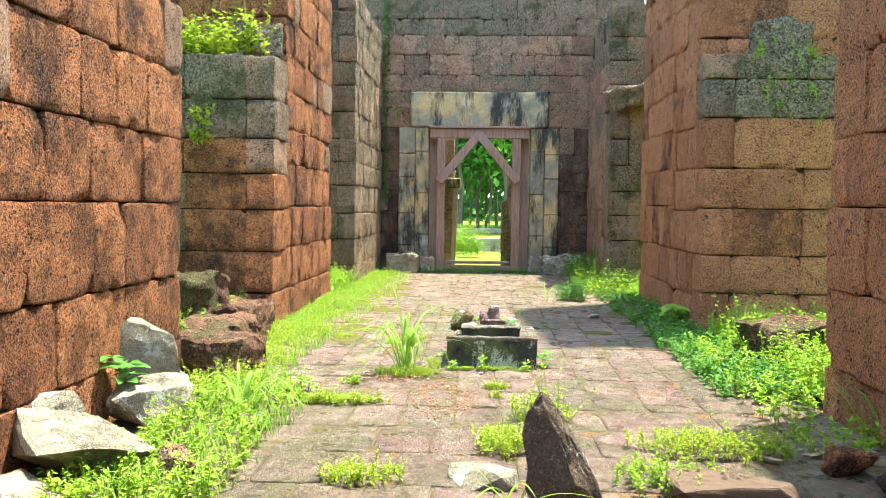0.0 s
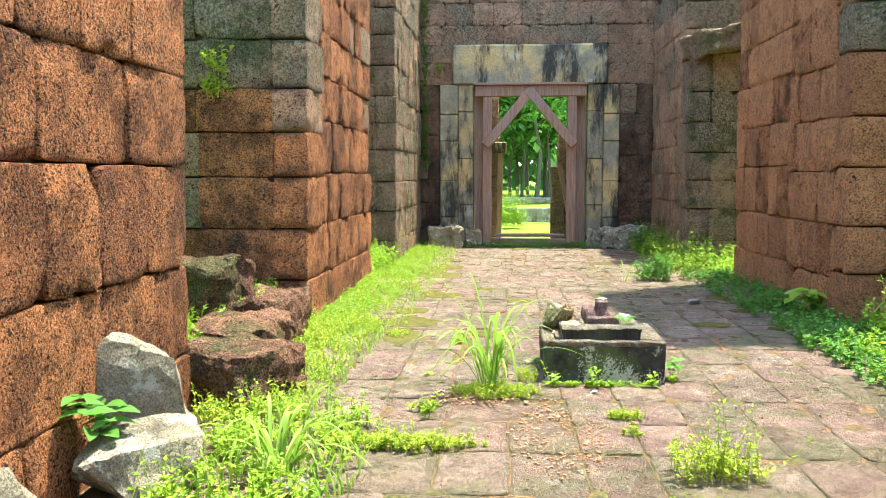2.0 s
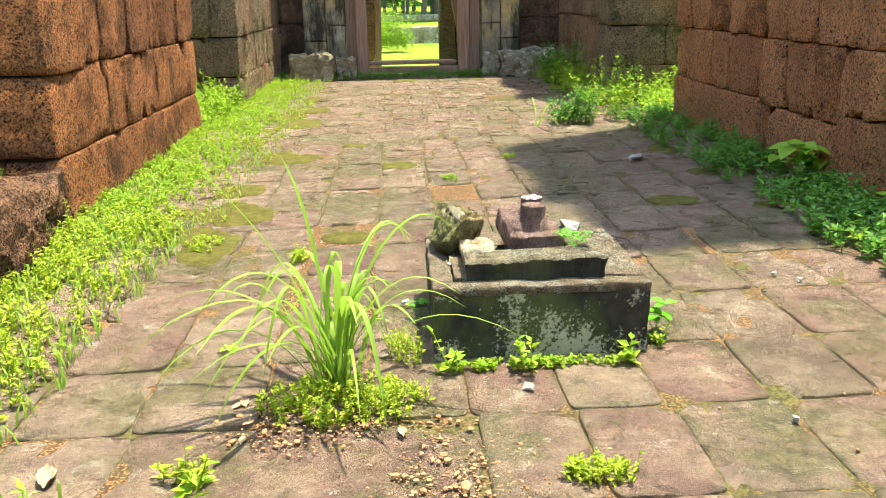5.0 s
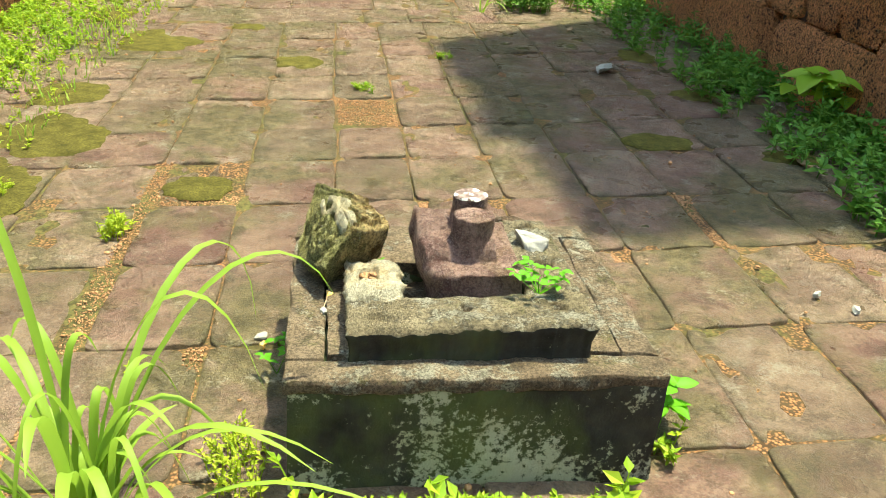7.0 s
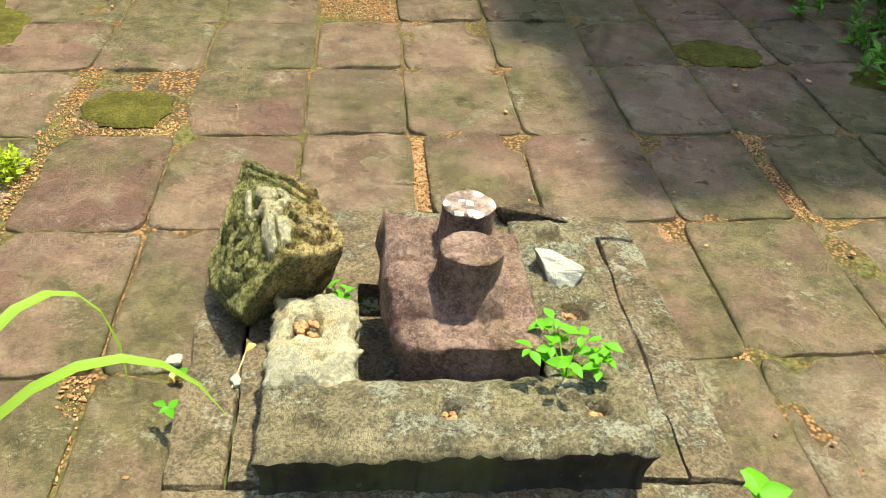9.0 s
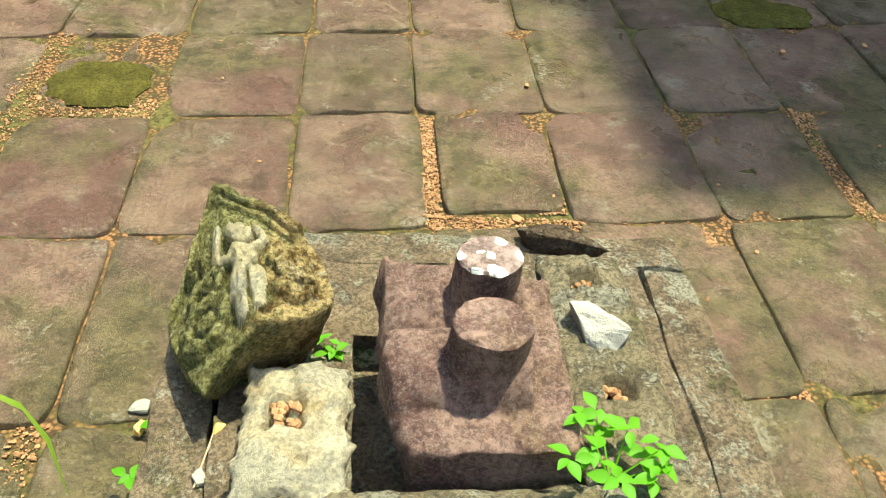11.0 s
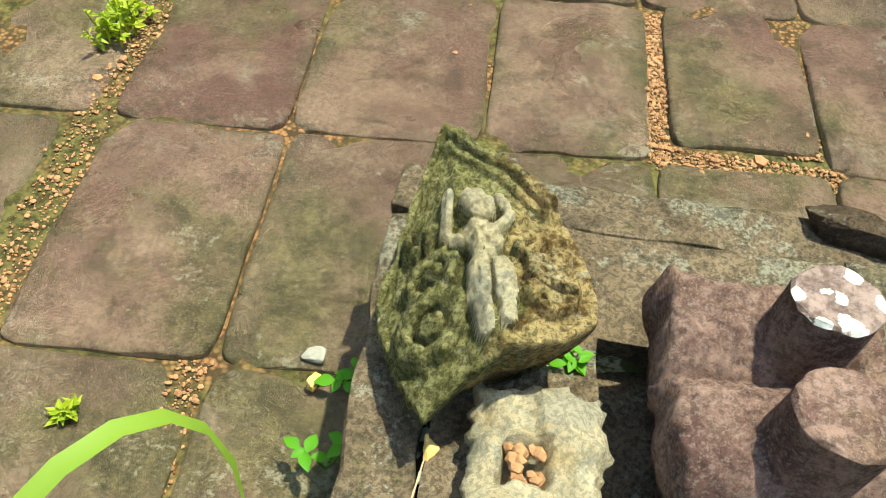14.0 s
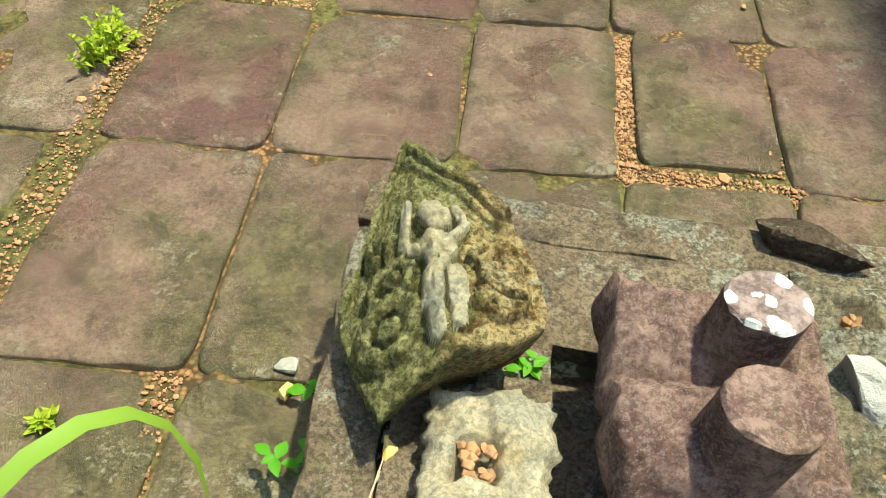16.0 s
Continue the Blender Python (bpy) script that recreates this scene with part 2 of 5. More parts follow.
def simple(name, a, b, scale, rough=0.85, relief=0.01, spec=0.25, isl=False):
    n = Nodes(name)
    p = n.place()
    colour = n.mix(n.step(n.noise(p, scale, 5, 0.7), 0.3, 0.7), a, b)
    if isl:
        colour = n.mix(n.step(n.island(), 0.0, 1.0, 0.7), colour, tuple(c * 1.7 for c in b))
    nor = n.bump(n.noise(p, scale * 6, 5, 0.7), 0.6, relief)
    return n.done(colour, rough, nor, spec)


PEBBLE = simple("pebble", (0.20, 0.095, 0.045), (0.30, 0.165, 0.085), 30.0, 0.85, 0.004, isl=True)
CORE = simple("wall_core", (0.05, 0.035, 0.028), (0.09, 0.055, 0.04), 8.0, 0.95, 0.03)
WHITE_STONE = simple("white_stone", (0.26, 0.25, 0.22), (0.44, 0.42, 0.37), 24.0, 0.9, 0.008)
DRY_LEAF = simple("dry_leaf", (0.30, 0.17, 0.09), (0.50, 0.36, 0.24), 20.0, 0.8, 0.004)
YELLOW_STONE = simple("yellow_stone", (0.55, 0.30, 0.07), (0.80, 0.56, 0.22), 40.0, 0.8, 0.004)
SOIL = simple("brown_soil", (0.09, 0.055, 0.035), (0.17, 0.11, 0.07), 18.0, 0.95, 0.03)
BARK = simple("bark", (0.11, 0.085, 0.06), (0.20, 0.16, 0.12), 9.0, 0.95, 0.03)


def timber():
    n = Nodes("weathered_timber")
    w = n.place()
    grain = n.noise(n.stretch(w, 26.0, 26.0, 1.6), 1.5, 6, 0.7)
    colour = n.mix(n.step(grain, 0.3, 0.7), (0.20, 0.11, 0.075), (0.44, 0.275, 0.19))
    colour = n.mix(n.step(n.noise(w, 1.7, 4), 0.5, 0.7, 0.5), colour, (0.30, 0.24, 0.21))
    return n.done(colour, 0.8, n.bump(grain, 0.5, 0.006), 0.25)


TIMBER = timber()


def moss_mat():
    n = Nodes("paving_moss")
    w = n.place(False)
    colour = n.mix(n.step(n.noise(w, 14.0, 5, 0.75), 0.35, 0.65), (0.075, 0.066, 0.016), (0.19, 0.165, 0.04))
    colour = n.mix(n.step(n.noise(w, 120.0, 4, 0.75), 0.45, 0.60, 0.7), colour, (0.05, 0.045, 0.015))
    return n.done(colour, 0.95, n.bump(n.noise(w, 160.0, 5, 0.8), 1.0, 0.012), 0.1)


MOSS = moss_mat()


def leafy(name, a, b, through=0.45):
    """Leaves: each one its own tone, with light coming through."""
    n = Nodes(name)
    colour = n.mix(n.island(), a, b)
    colour = n.mix(n.step(n.noise(n.place(False), 1.4, 3), 0.35, 0.65, 0.6), colour, n.mix(0.5, colour, b))
    n.done(colour, 0.55, None, 0.3)
    tr = n.add("ShaderNodeBsdfTranslucent")
    n.link(colour, tr.inputs["Color"])
    m = n.add("ShaderNodeMixShader", Fac=through)
    n.link(n.bsdf.outputs[0], m.inputs[1])
    n.link(tr.outputs[0], m.inputs[2])
    n.link(m.outputs[0], n.out.inputs["Surface"])
    return n.mat


WEED = leafy("weed_leaves", (0.18, 0.34, 0.028), (0.40, 0.52, 0.045))
WEED_DARK = leafy("weed_leaves_dark", (0.07, 0.20, 0.03), (0.18, 0.34, 0.05))
GRASS = leafy("grass_blade", (0.18, 0.33, 0.035), (0.36, 0.48, 0.08))
LIME = leafy("lime_leaves", (0.28, 0.40, 0.03), (0.44, 0.50, 0.05))
HERB = leafy("herb_leaves", (0.07, 0.30, 0.012), (0.20, 0.46, 0.03))
CROWN = leafy("tree_leaves", (0.06, 0.16, 0.035), (0.14, 0.28, 0.055))


# ---- building helpers ----
def link_mesh(name, bm, material, parent=None, label="", smooth=False):
    me = bpy.data.meshes.new(name)
    bm.normal_update()
    bm.to_mesh(me)
    bm.free()
    me.materials.append(material)
    if smooth:
        me.polygons.foreach_set("use_smooth", [True] * len(me.polygons))
    ob = new(name, me)
    if parent is not None:
        ob.parent = parent
    if label:
        tagged(ob, label)
    return ob


def part(name, bm, material, parent, label="", smooth=False):
    return link_mesh(name, bm, material, parent, label, smooth)


def thing(name, label, category, where=(0, 0, 0), group="", kind=""):
    ob = new(name)
    ob.location = where
    ob.empty_display_size = 0.1
    return tagged(ob, label, category, group, kind)


def box(x0, x1, y0, y1, z0, z1, bevel=0.0, seg=1):
    bm = bmesh.new()
    bmesh.ops.create_cube(bm, size=1.0)
    for v in bm.verts:
        v.co = Vector((x0 + (v.co.x + 0.5) * (x1 - x0), y0 + (v.co.y + 0.5) * (y1 - y0), z0 + (v.co.z + 0.5) * (z1 - z0)))
    if bevel:
        bmesh.ops.bevel(bm, geom=bm.edges[:], offset=bevel, segments=seg, affect="EDGES", profile=0.6)
    return bm


def jitter(bm, amount, scale, seed):
    off = Vector((seed * 7.13, seed * 3.71, seed * 5.37))
    for v in bm.verts:
        v.co += noise.noise_vector(v.co * scale + off) * amount


def roughen(bm, cuts, amount, scale, seed):
    bmesh.ops.subdivide_edges(bm, edges=bm.edges[:], cuts=cuts, use_grid_fill=True)
    jitter(bm, amount, scale, seed)
    jitter(bm, amount * 0.4, scale * 3.3, seed + 5)


def merge(*bms):
    """One bmesh out of several."""
    out = bmesh.new()
    for b in bms:
        me = bpy.data.meshes.new("tmp")
        b.to_mesh(me)
        b.free()
        out.from_mesh(me)
        bpy.data.meshes.remove(me)
    return out


def rock_bm(seed, sx, sy, sz, points=16, sharp=0.07, taper=0.0):
    """An angular stone, standing on z = 0: a hull of random points, bevelled and roughened."""
    r = random.Random(seed)
    bm = bmesh.new()
    for _ in range(points):
        v = Vector((r.uniform(-1, 1), r.uniform(-1, 1), r.uniform(-1, 1)))
        v /= max(abs(v.x), abs(v.y), abs(v.z)) ** 0.75
        bm.verts.new(v * 0.5)
    hull = bmesh.ops.convex_hull(bm, input=bm.verts[:])
    inner = [g for g in hull["geom_interior"] if isinstance(g, bmesh.types.BMVert)]
    bmesh.ops.delete(bm, geom=inner, context="VERTS")
    lo = [min(v.co[i] for v in bm.verts) for i in range(3)]
    hi = [max(v.co[i] for v in bm.verts) for i in range(3)]
    size = (sx, sy, sz)
    for v in bm.verts:
        for i in range(3):
            u = (v.co[i] - lo[i]) / (hi[i] - lo[i])
            v.co[i] = (u - (0 if i == 2 else 0.5)) * size[i]
    for v in bm.verts:
        k = 1 - taper * v.co.z / sz
        v.co.x, v.co.y = v.co.x * k, v.co.y * k
    bmesh.ops.triangulate(bm, faces=bm.faces[:])
    bmesh.ops.subdivide_edges(bm, edges=bm.edges[:], cuts=4, use_grid_fill=True)
    for _ in range(1):
        bmesh.ops.smooth_vert(bm, verts=bm.verts[:], factor=0.25, use_axis_x=True, use_axis_y=True, use_axis_z=True)
    jitter(bm, 0.10 * min(size), 2.6 / max(size), seed)
    jitter(bm, 0.045 * min(size), 9.0 / max(size), seed + 3)
    jitter(bm, 0.03 * min(size), 24.0 / max(size), seed + 4)
    return bm


def rock(name, label, where, size, seed, material, turn=0.0, category="stone", group="", tilt=(0, 0), points=16, sharp=0.07, taper=0.0):
    ob = link_mesh(name, rock_bm(seed, *size, points=points, sharp=sharp, taper=taper), material)
    ob.matrix_world = pose(*where, tilt[0], tilt[1], turn)
    return tagged(ob, label, category, group)


# ---- laterite walls, block by block ----
LINES = (-0.5, -0.491, -0.468, -0.39, -0.24, -0.08, 0.08, 0.24, 0.39, 0.468, 0.491, 0.5)


def worn_face(seed, edge, dent, wobble, chips, depth):
    """A unit block whose worn face looks to -y: rounded, chipped edges and shallow dents. Returns a mesh."""
    r = random.Random(seed)
    spots = [(r.choice((-0.5, 0.5)), r.choice((-0.5, 0.5)), r.uniform(0.10, 0.26)) for _ in range(chips)]
    spots += [(r.uniform(-0.5, 0.5), r.choice((-0.5, 0.5)), r.uniform(0.05, 0.12)) for _ in range(chips)]
    bm = bmesh.new()
    grid = []
    for v in LINES:
        row = []
        for u in LINES:
            d = min(0.5 - abs(u), 0.5 - abs(v))
            y = -0.5 + edge * math.exp(-d / 0.014) + dent * noise.noise(Vector((u * 2.7, v * 2.7, seed))) + dent * 0.6 * noise.noise(Vector((u * 7, v * 7, seed + 3)))
            for cx, cz, cr in spots:
                y += depth * max(0.0, 1 - math.hypot(u - cx, v - cz) / cr)
            k = 1.0 + wobble * noise.noise(Vector((u * 4, v * 4, seed + 9)))
            corner = max(0.0, abs(u) + abs(v) - 0.93) * 0.35
            row.append(bm.verts.new(((u - math.copysign(corner, u)) * k, y, (v - math.copysign(corner, v)) * k)))
        grid.append(row)
    n = len(LINES)
    for j in range(n - 1):
        for i in range(n - 1):
            bm.faces.new((grid[j][i], grid[j][i + 1], grid[j + 1][i + 1], grid[j + 1][i]))
    loop = grid[0][:] + [grid[j][-1] for j in range(1, n)] + grid[-1][-2::-1] + [grid[j][0] for j in range(n - 2, 0, -1)]
    back = [bm.verts.new((v.co.x, 0.5, v.co.z)) for v in loop]
    for i in range(len(loop)):
        k = (i + 1) % len(loop)
        bm.faces.new((loop[k], loop[i], back[i], back[k]))
    bm.faces.new(back)
    bm.normal_update()
    return bm


def block_variant(seed, cut):
    bm = worn_face(seed, 0.018, 0.045, 0.032, 2 if cut else 1, 0.26 if cut else 0.12)
    me = bpy.data.meshes.new("block")
    bm.to_mesh(me)
    bm.free()
    me.polygons.foreach_set("use_smooth", [len(p.vertices) == 4 for p in me.polygons])
    return me


RAW_BLOCKS = [block_variant(100 + i, i % 3 == 2) for i in range(18)]


def block_set(material):
    made = []
    for me in RAW_BLOCKS:
        c = me.copy()
        c.materials.append(material)
        made.append(c)
    return made


BLOCKS = {m.name: block_set(m) for m in (LATERITE, LATERITE_EAST, LATERITE_PALE, LATERITE_GREY, LATERITE_CRUST)}
DEPTH = 0.30


def lay(parent, meshes, r, cx, cy, cz, w, d, h, turn, name="laterite_block", proud=0.014):
    """One block with its face towards local -y."""
    ob = new(name, r.choice(meshes))
    ob.parent = parent
    out = r.uniform(-proud, proud)
    a = radians(turn)
    ob.matrix_basis = Matrix.LocRotScale((cx + math.sin(a) * out, cy - math.cos(a) * out, cz), Euler((radians(r.uniform(-0.5, 0.5)), radians(r.uniform(-0.7, 0.7)), a + radians(r.uniform(-0.7, 0.7)))), (w - 0.007, d, h - 0.007))
    return ob


def courses(r, z0, z1, mean):
    """Heights of the joints between courses."""
    out = [z0]
    while out[-1] < z1 - 0.15:
        out.append(min(z1, out[-1] + mean * r.uniform(0.86, 1.14)))
    out[-1] = z1
    if out[-1] - out[-2] < mean * 0.55 and len(out) > 2:
        out.pop(-2)
    return out


def run(r, a, b, mean):
    """Joints along a course from a to b."""
    out = [a]
    while b - out[-1] > mean * 1.35:
        out.append(out[-1] + mean * r.uniform(0.62, 1.3))
    out.append(b)
    return out


def pier(wall, seed, x0, x1, y0, y1, z0, z1, faces, upper=None, split=99.0, main="laterite_red", mean=0.45, width=0.55, ragged=0.0):
    """Clads a box of wall with blocks on the named faces: s (towards -y), n, e, w. Above split the blocks of s faces, and those
    of all faces where upper names a material, take the weathered stone."""
    r = random.Random(seed)
    zs = courses(r, z0, z1, mean)
    core = box(x0 + 0.06, x1 - 0.06, y0 + 0.06, y1 - 0.06, z0, z1 - 0.09)
    part("core", core, CORE, wall, "dark joint filling")
    cd = DEPTH
    for k in range(len(zs) - 1):
        za, zb = zs[k], zs[k + 1]
        cz, h = (za + zb) / 2, zb - za
        for f in faces:
            kind = main
            if upper and za > split:
                kind = upper
            if f in "sn":
                a = x0 + (cd if "w" in faces else 0)
                b = x1 - (cd if "e" in faces else 0)
                joints = run(r, a, b, width)
                for i in range(len(joints) - 1):
                    if k == len(zs) - 2 and r.random() < ragged:
                        continue
                    w, cx = joints[i + 1] - joints[i], (joints[i] + joints[i + 1]) / 2
                    mat = kind if r.random() > 0.12 else ("laterite_red" if kind == "laterite_orange" else "laterite_brown")
                    if f == "s":
                        lay(wall, BLOCKS[mat], r, cx, y0 + cd / 2, cz, w, cd, h, 0)
                    else:
                        lay(wall, BLOCKS[mat], r, cx, y1 - cd / 2, cz, w, cd, h, 180)
            else:
                joints = run(r, y0, y1, width)
                for i in range(len(joints) - 1):
                    if k == len(zs) - 2 and r.random() < ragged:
                        continue
                    w, cy = joints[i + 1] - joints[i], (joints[i] + joints[i + 1]) / 2
                    mat = kind if r.random() > 0.12 else ("laterite_red" if kind == "laterite_orange" else "laterite_brown")
                    if f == "e":
                        lay(wall, BLOCKS[mat], r, x1 - cd / 2, cy, cz, w, cd, h, 90)
                    else:
                        lay(wall, BLOCKS[mat], r, x0 + cd / 2, cy, cz, w, cd, h, -90)
    return wall


def setting(name, label):
    return thing(name, label, "wall", kind="structure")


# ---- structure ----
ground_n = Nodes("lawn")
gw = ground_n.place(False)
gc = ground_n.mix(ground_n.step(ground_n.noise(gw, 0.35, 5, 0.7), 0.35, 0.65), (0.13, 0.20, 0.02), (0.24, 0.32, 0.035))
gc = ground_n.mix(ground_n.step(ground_n.noise(gw, 9.0, 4), 0.55, 0.75, 0.5), gc, (0.10, 0.12, 0.03))
LAWN = ground_n.done(gc, 0.95, ground_n.bump(ground_n.noise(gw, 30.0, 4), 0.8, 0.05), 0.1)
bm = bmesh.new()
bmesh.ops.create_grid(bm, x_segments=60, y_segments=60, size=400)
for v in bm.verts:
    v.co.z = -0.16
ground = tagged(link_mesh("ground", bm, LAWN), "bright green mown lawn round the ruin", "ground", kind="structure")

wall_a = setting("wall_west_near", "rough red laterite block wall, lit by the sun")
pier(wall_a, 11, -2.3, -1.10, -2.6, 7.62, -0.15, 4.4, "ens", mean=0.475, width=0.6, ragged=0.25)
wall_b = setting("wall_west_middle", "red laterite pier with a mossy ledge of grey blocks")
pier(wall_b, 12, -2.35, -1.08, 10.35, 11.0, -0.05, 2.92, "esw", upper="laterite_grey", split=1.75, mean=0.43, width=0.52)
pier(wall_b, 13, -4.4, -1.10, 11.0, 13.85, -0.05, 5.6, "ens", mean=0.45, width=0.5, ragged=0.3)
wall_c = setting("wall_west_far", "weathered grey and red laterite wall end")
pier(wall_c, 14, -2.2, -1.02, 15.7, 19.35, -0.05, 4.9, "ens", mean=0.42, width=0.42, main="laterite_grey", ragged=0.3)
wall_d = setting("wall_east_middle", "tall red laterite pier with a broken mossy ledge")
pier(wall_d, 15, 3.42, 4.75, 10.35, 10.72, -0.05, 2.95, "swe", upper="laterite_grey", split=2.2, mean=0.46, width=0.6, main="laterite_orange")
pier(wall_d, 16, 3.42, 6.6, 10.72, 11.9, -0.05, 7.4, "ws", mean=0.47, width=0.5, ragged=0.3, main="laterite_orange")
pier(wall_d, 29, 3.42, 6.6, 11.9, 13.85, -0.05, 8.2, "wns", mean=0.47, width=0.5, ragged=0.3, main="laterite_orange")
wall_e = setting("wall_east_near", "red laterite block wall end beside the weeds")
pier(wall_e, 17, 3.42, 4.6, -2.6, 7.1, -0.15, 3.7, "wns", mean=0.47, width=0.6, ragged=0.2, main="laterite_orange")
wall_f = setting("wall_east_far", "grey lichened laterite wall end with slipped blocks")
pier(wall_f, 18, 3.26, 4.6, 15.85, 16.5, -0.05, 3.05, "wes", mean=0.44, width=0.5, main="laterite_grey", ragged=0.1)
pier(wall_f, 19, 3.30, 5.6, 16.5, 19.35, -0.05, 4.9, "wns", mean=0.44, width=0.5, main="laterite_brown", upper="laterite_grey", split=3.9, ragged=0.4)

# end wall with the doorway
wall_g = setting("wall_north", "weathered laterite end wall round a sandstone doorway")
DX0, DX1 = -0.02, 2.10
pier(wall_g, 21, -1.9, -0.66, 19.4, 20.3, -0.05, 3.0, "sn", mean=0.43, width=0.45, main="laterite_crusted")
pier(wall_g, 22, 2.70, 4.4, 19.4, 20.3, -0.05, 3.0, "sn", mean=0.43, width=0.45, main="laterite_crusted")
pier(wall_g, 23, -1.9, -0.42, 19.4, 20.3, 3.0, 3.74, "sn", mean=0.36, width=0.5, main="laterite_brown")
pier(wall_g, 24, 2.46, 4.4, 19.4, 20.3, 3.0, 3.74, "sn", mean=0.36, width=0.5, main="laterite_brown")
pier(wall_g, 25, -1.9, 4.4, 19.4, 20.3, 3.74, 6.4, "sn", mean=0.37, width=0.44, main="laterite_brown", upper="laterite_grey", split=4.6, ragged=0.3)
# closing walls behind the walker
wall_h = setting("wall_south", "red laterite wall closing the hall")
pier(wall_h, 26, -1.1, 0.3, -3.2, -2.6, -0.15, 4.0, "n", mean=0.47, width=0.6)
pier(wall_h, 27, 2.2, 3.42, -3.2, -2.6, -0.15, 4.0, "n", mean=0.47, width=0.6)

# sandstone door surround
door_n = thing("doorway", "tall stone doorway with stained sandstone jambs and lintel", "doorway", kind="structure")
r = random.Random(31)
for x0, x1, side in ((-0.66, -0.31, 0), (-0.31, DX0, 0), (DX1, 2.40, 1), (2.40, 2.70, 1)):
    zs = [-0.05, 0.52, 1.2, 1.95, 2.45, 3.0] if x0 in (-0.66, 2.40) else [-0.05, 0.75, 1.62, 2.5, 3.0]
    for a, b in zip(zs, zs[1:]):
        part("jamb_block", box(x0 + 0.004, x1 - 0.004, 19.36 + r.uniform(-0.01, 0.012), 20.3, a + 0.004, b - 0.004, 0.014), JAMB, door_n)
bm = box(-0.42, 2.46, 19.30, 20.3, 3.005, 3.74, 0.03)
roughen(bm, 3, 0.012, 3.0, 4)
part("lintel", bm, JAMB, door_n, "stained sandstone lintel")

# ---- timber bracing in the doorway ----
brace = thing("timber_portal", "weathered brown timber bracing frame standing in the doorway", "door frame", (0, 0, 0))
YF = 19.22


def beam(p, q, w, d, seed):
    """A sawn beam from p to q, w across and d deep, a little uneven."""
    p, q = Vector(p), Vector(q)
    bm = box(-w / 2, w / 2, -d / 2, d / 2, 0, (q - p).length, 0.008)
    bmesh.ops.subdivide_edges(bm, edges=[e for e in bm.edges if e.calc_length() > 0.5], cuts=6)
    jitter(bm, 0.008, 2.0, seed)
    z = (q - p).normalized()
    y = Vector((0, 1, 0))
    x = y.cross(z).normalized()
    m = Matrix((x, z.cross(x), z)).transposed().to_4x4()
    m.translation = p
    bm.transform(m)
    return bm


part("header", beam((0.018, YF, 2.86), (2.062, YF, 2.86), 0.20, 0.22, 1), TIMBER, brace)
part("top_plank", beam((-0.001, YF - 0.02, 2.985), (2.081, YF - 0.02, 2.985), 0.045, 0.30, 2), TIMBER, brace)
part("post", beam((0.247, YF, 0.0), (0.247, YF, 2.76), 0.17, 0.18, 3), TIMBER, brace)
part("post", beam((1.804, YF, 0.0), (1.804, YF, 2.76), 0.17, 0.18, 4), TIMBER, brace)
part("brace", beam((0.209, YF - 0.16, 1.86), (1.050, YF - 0.16, 2.86), 0.17, 0.12, 5), TIMBER, brace)
part("brace", beam((1.842, YF - 0.16, 1.86), (1.002, YF - 0.165, 2.86), 0.17, 0.12, 6), TIMBER, brace)
part("rear_post", beam((0.075, YF + 0.32, 0.0), (0.075, YF + 0.32, 3.0), 0.16, 0.16, 7), TIMBER, brace)
part("rear_post", beam((1.995, YF + 0.32, 0.0), (1.995, YF + 0.32, 3.0), 0.16, 0.16, 8), TIMBER, brace)
part("sill_plank", beam((0.343, YF + 0.25, 0.17), (1.699, YF + 0.25, 0.17), 0.05, 0.3, 9), TIMBER, brace)
part("sill_beam", beam((0.343, YF + 0.1, 0.07), (1.728, YF + 0.1, 0.07), 0.10, 0.14, 10), TIMBER, brace)

# ---- paving ----
floor = thing("floor", "worn purple-brown sandstone paving with mossy joints", "floor", kind="structure")
bm = bmesh.new()
bmesh.ops.create_grid(bm, x_segments=40, y_segments=120, size=1)
for v in bm.verts:
    v.co = Vector((1.15 + v.co.x * 2.6, 8.3 + v.co.y * 11.2, -0.009 + 0.005 * noise.noise(v.co * 17)))
part("joint_bed", bm, GRAVEL, floor, "orange gravel and moss between the slabs")


def slab_mesh(seed):
    bm = worn_face(seed + 300, 0.055, 0.10, 0.022, 2 if seed % 4 == 3 else 1, 0.30)
    bm.transform(Matrix.Rotation(radians(-90), 4, "X"))
    me = bpy.data.meshes.new("slab")
    bm.to_mesh(me)
    bm.free()
    me.polygons.foreach_set("use_smooth", [len(p.vertices) == 4 for p in me.polygons])
    me.materials.append(PAVING)
    return me


SLABS = [slab_mesh(i) for i in range(16)]
r = random.Random(77)
# cross joints: their place on the hall's middle line, and how far they run askew
CROSS = [(-2.5, 0), (-1.9, 0), (-1.3, 0), (-0.75, 0), (-0.2, 0), (0.35, 0), (0.95, 0), (1.5, 0), (2.05, 0), (2.65, 0), (3.2, 0), (3.75, 0), (4.3, 0), (4.85, 0), (5.35, 0), (5.9, 0), (6.45, 0), (7.0, 0), (7.5, 0), (7.98, 0.03),
         (8.45, 0.05), (8.955, 0.05), (9.44, 0.07), (9.895, 0.08), (10.355, 0.13), (10.765, 0.15), (11.225, 0.13), (11.68, 0.17), (12.135, 0.18), (12.6, 0.17), (13.1, 0.15)]
CROSS += [(13.6 + 0.5 * k, 0.13 - 0.012 * k) for k in range(11)] + [(19.3, 0)]
COLS = [-1.08, -0.76, -0.42, -0.06, 0.295, 0.63, 0.955, 1.25, 1.57, 1.905, 2.25, 2.62, 2.95, 3.2, 3.44]


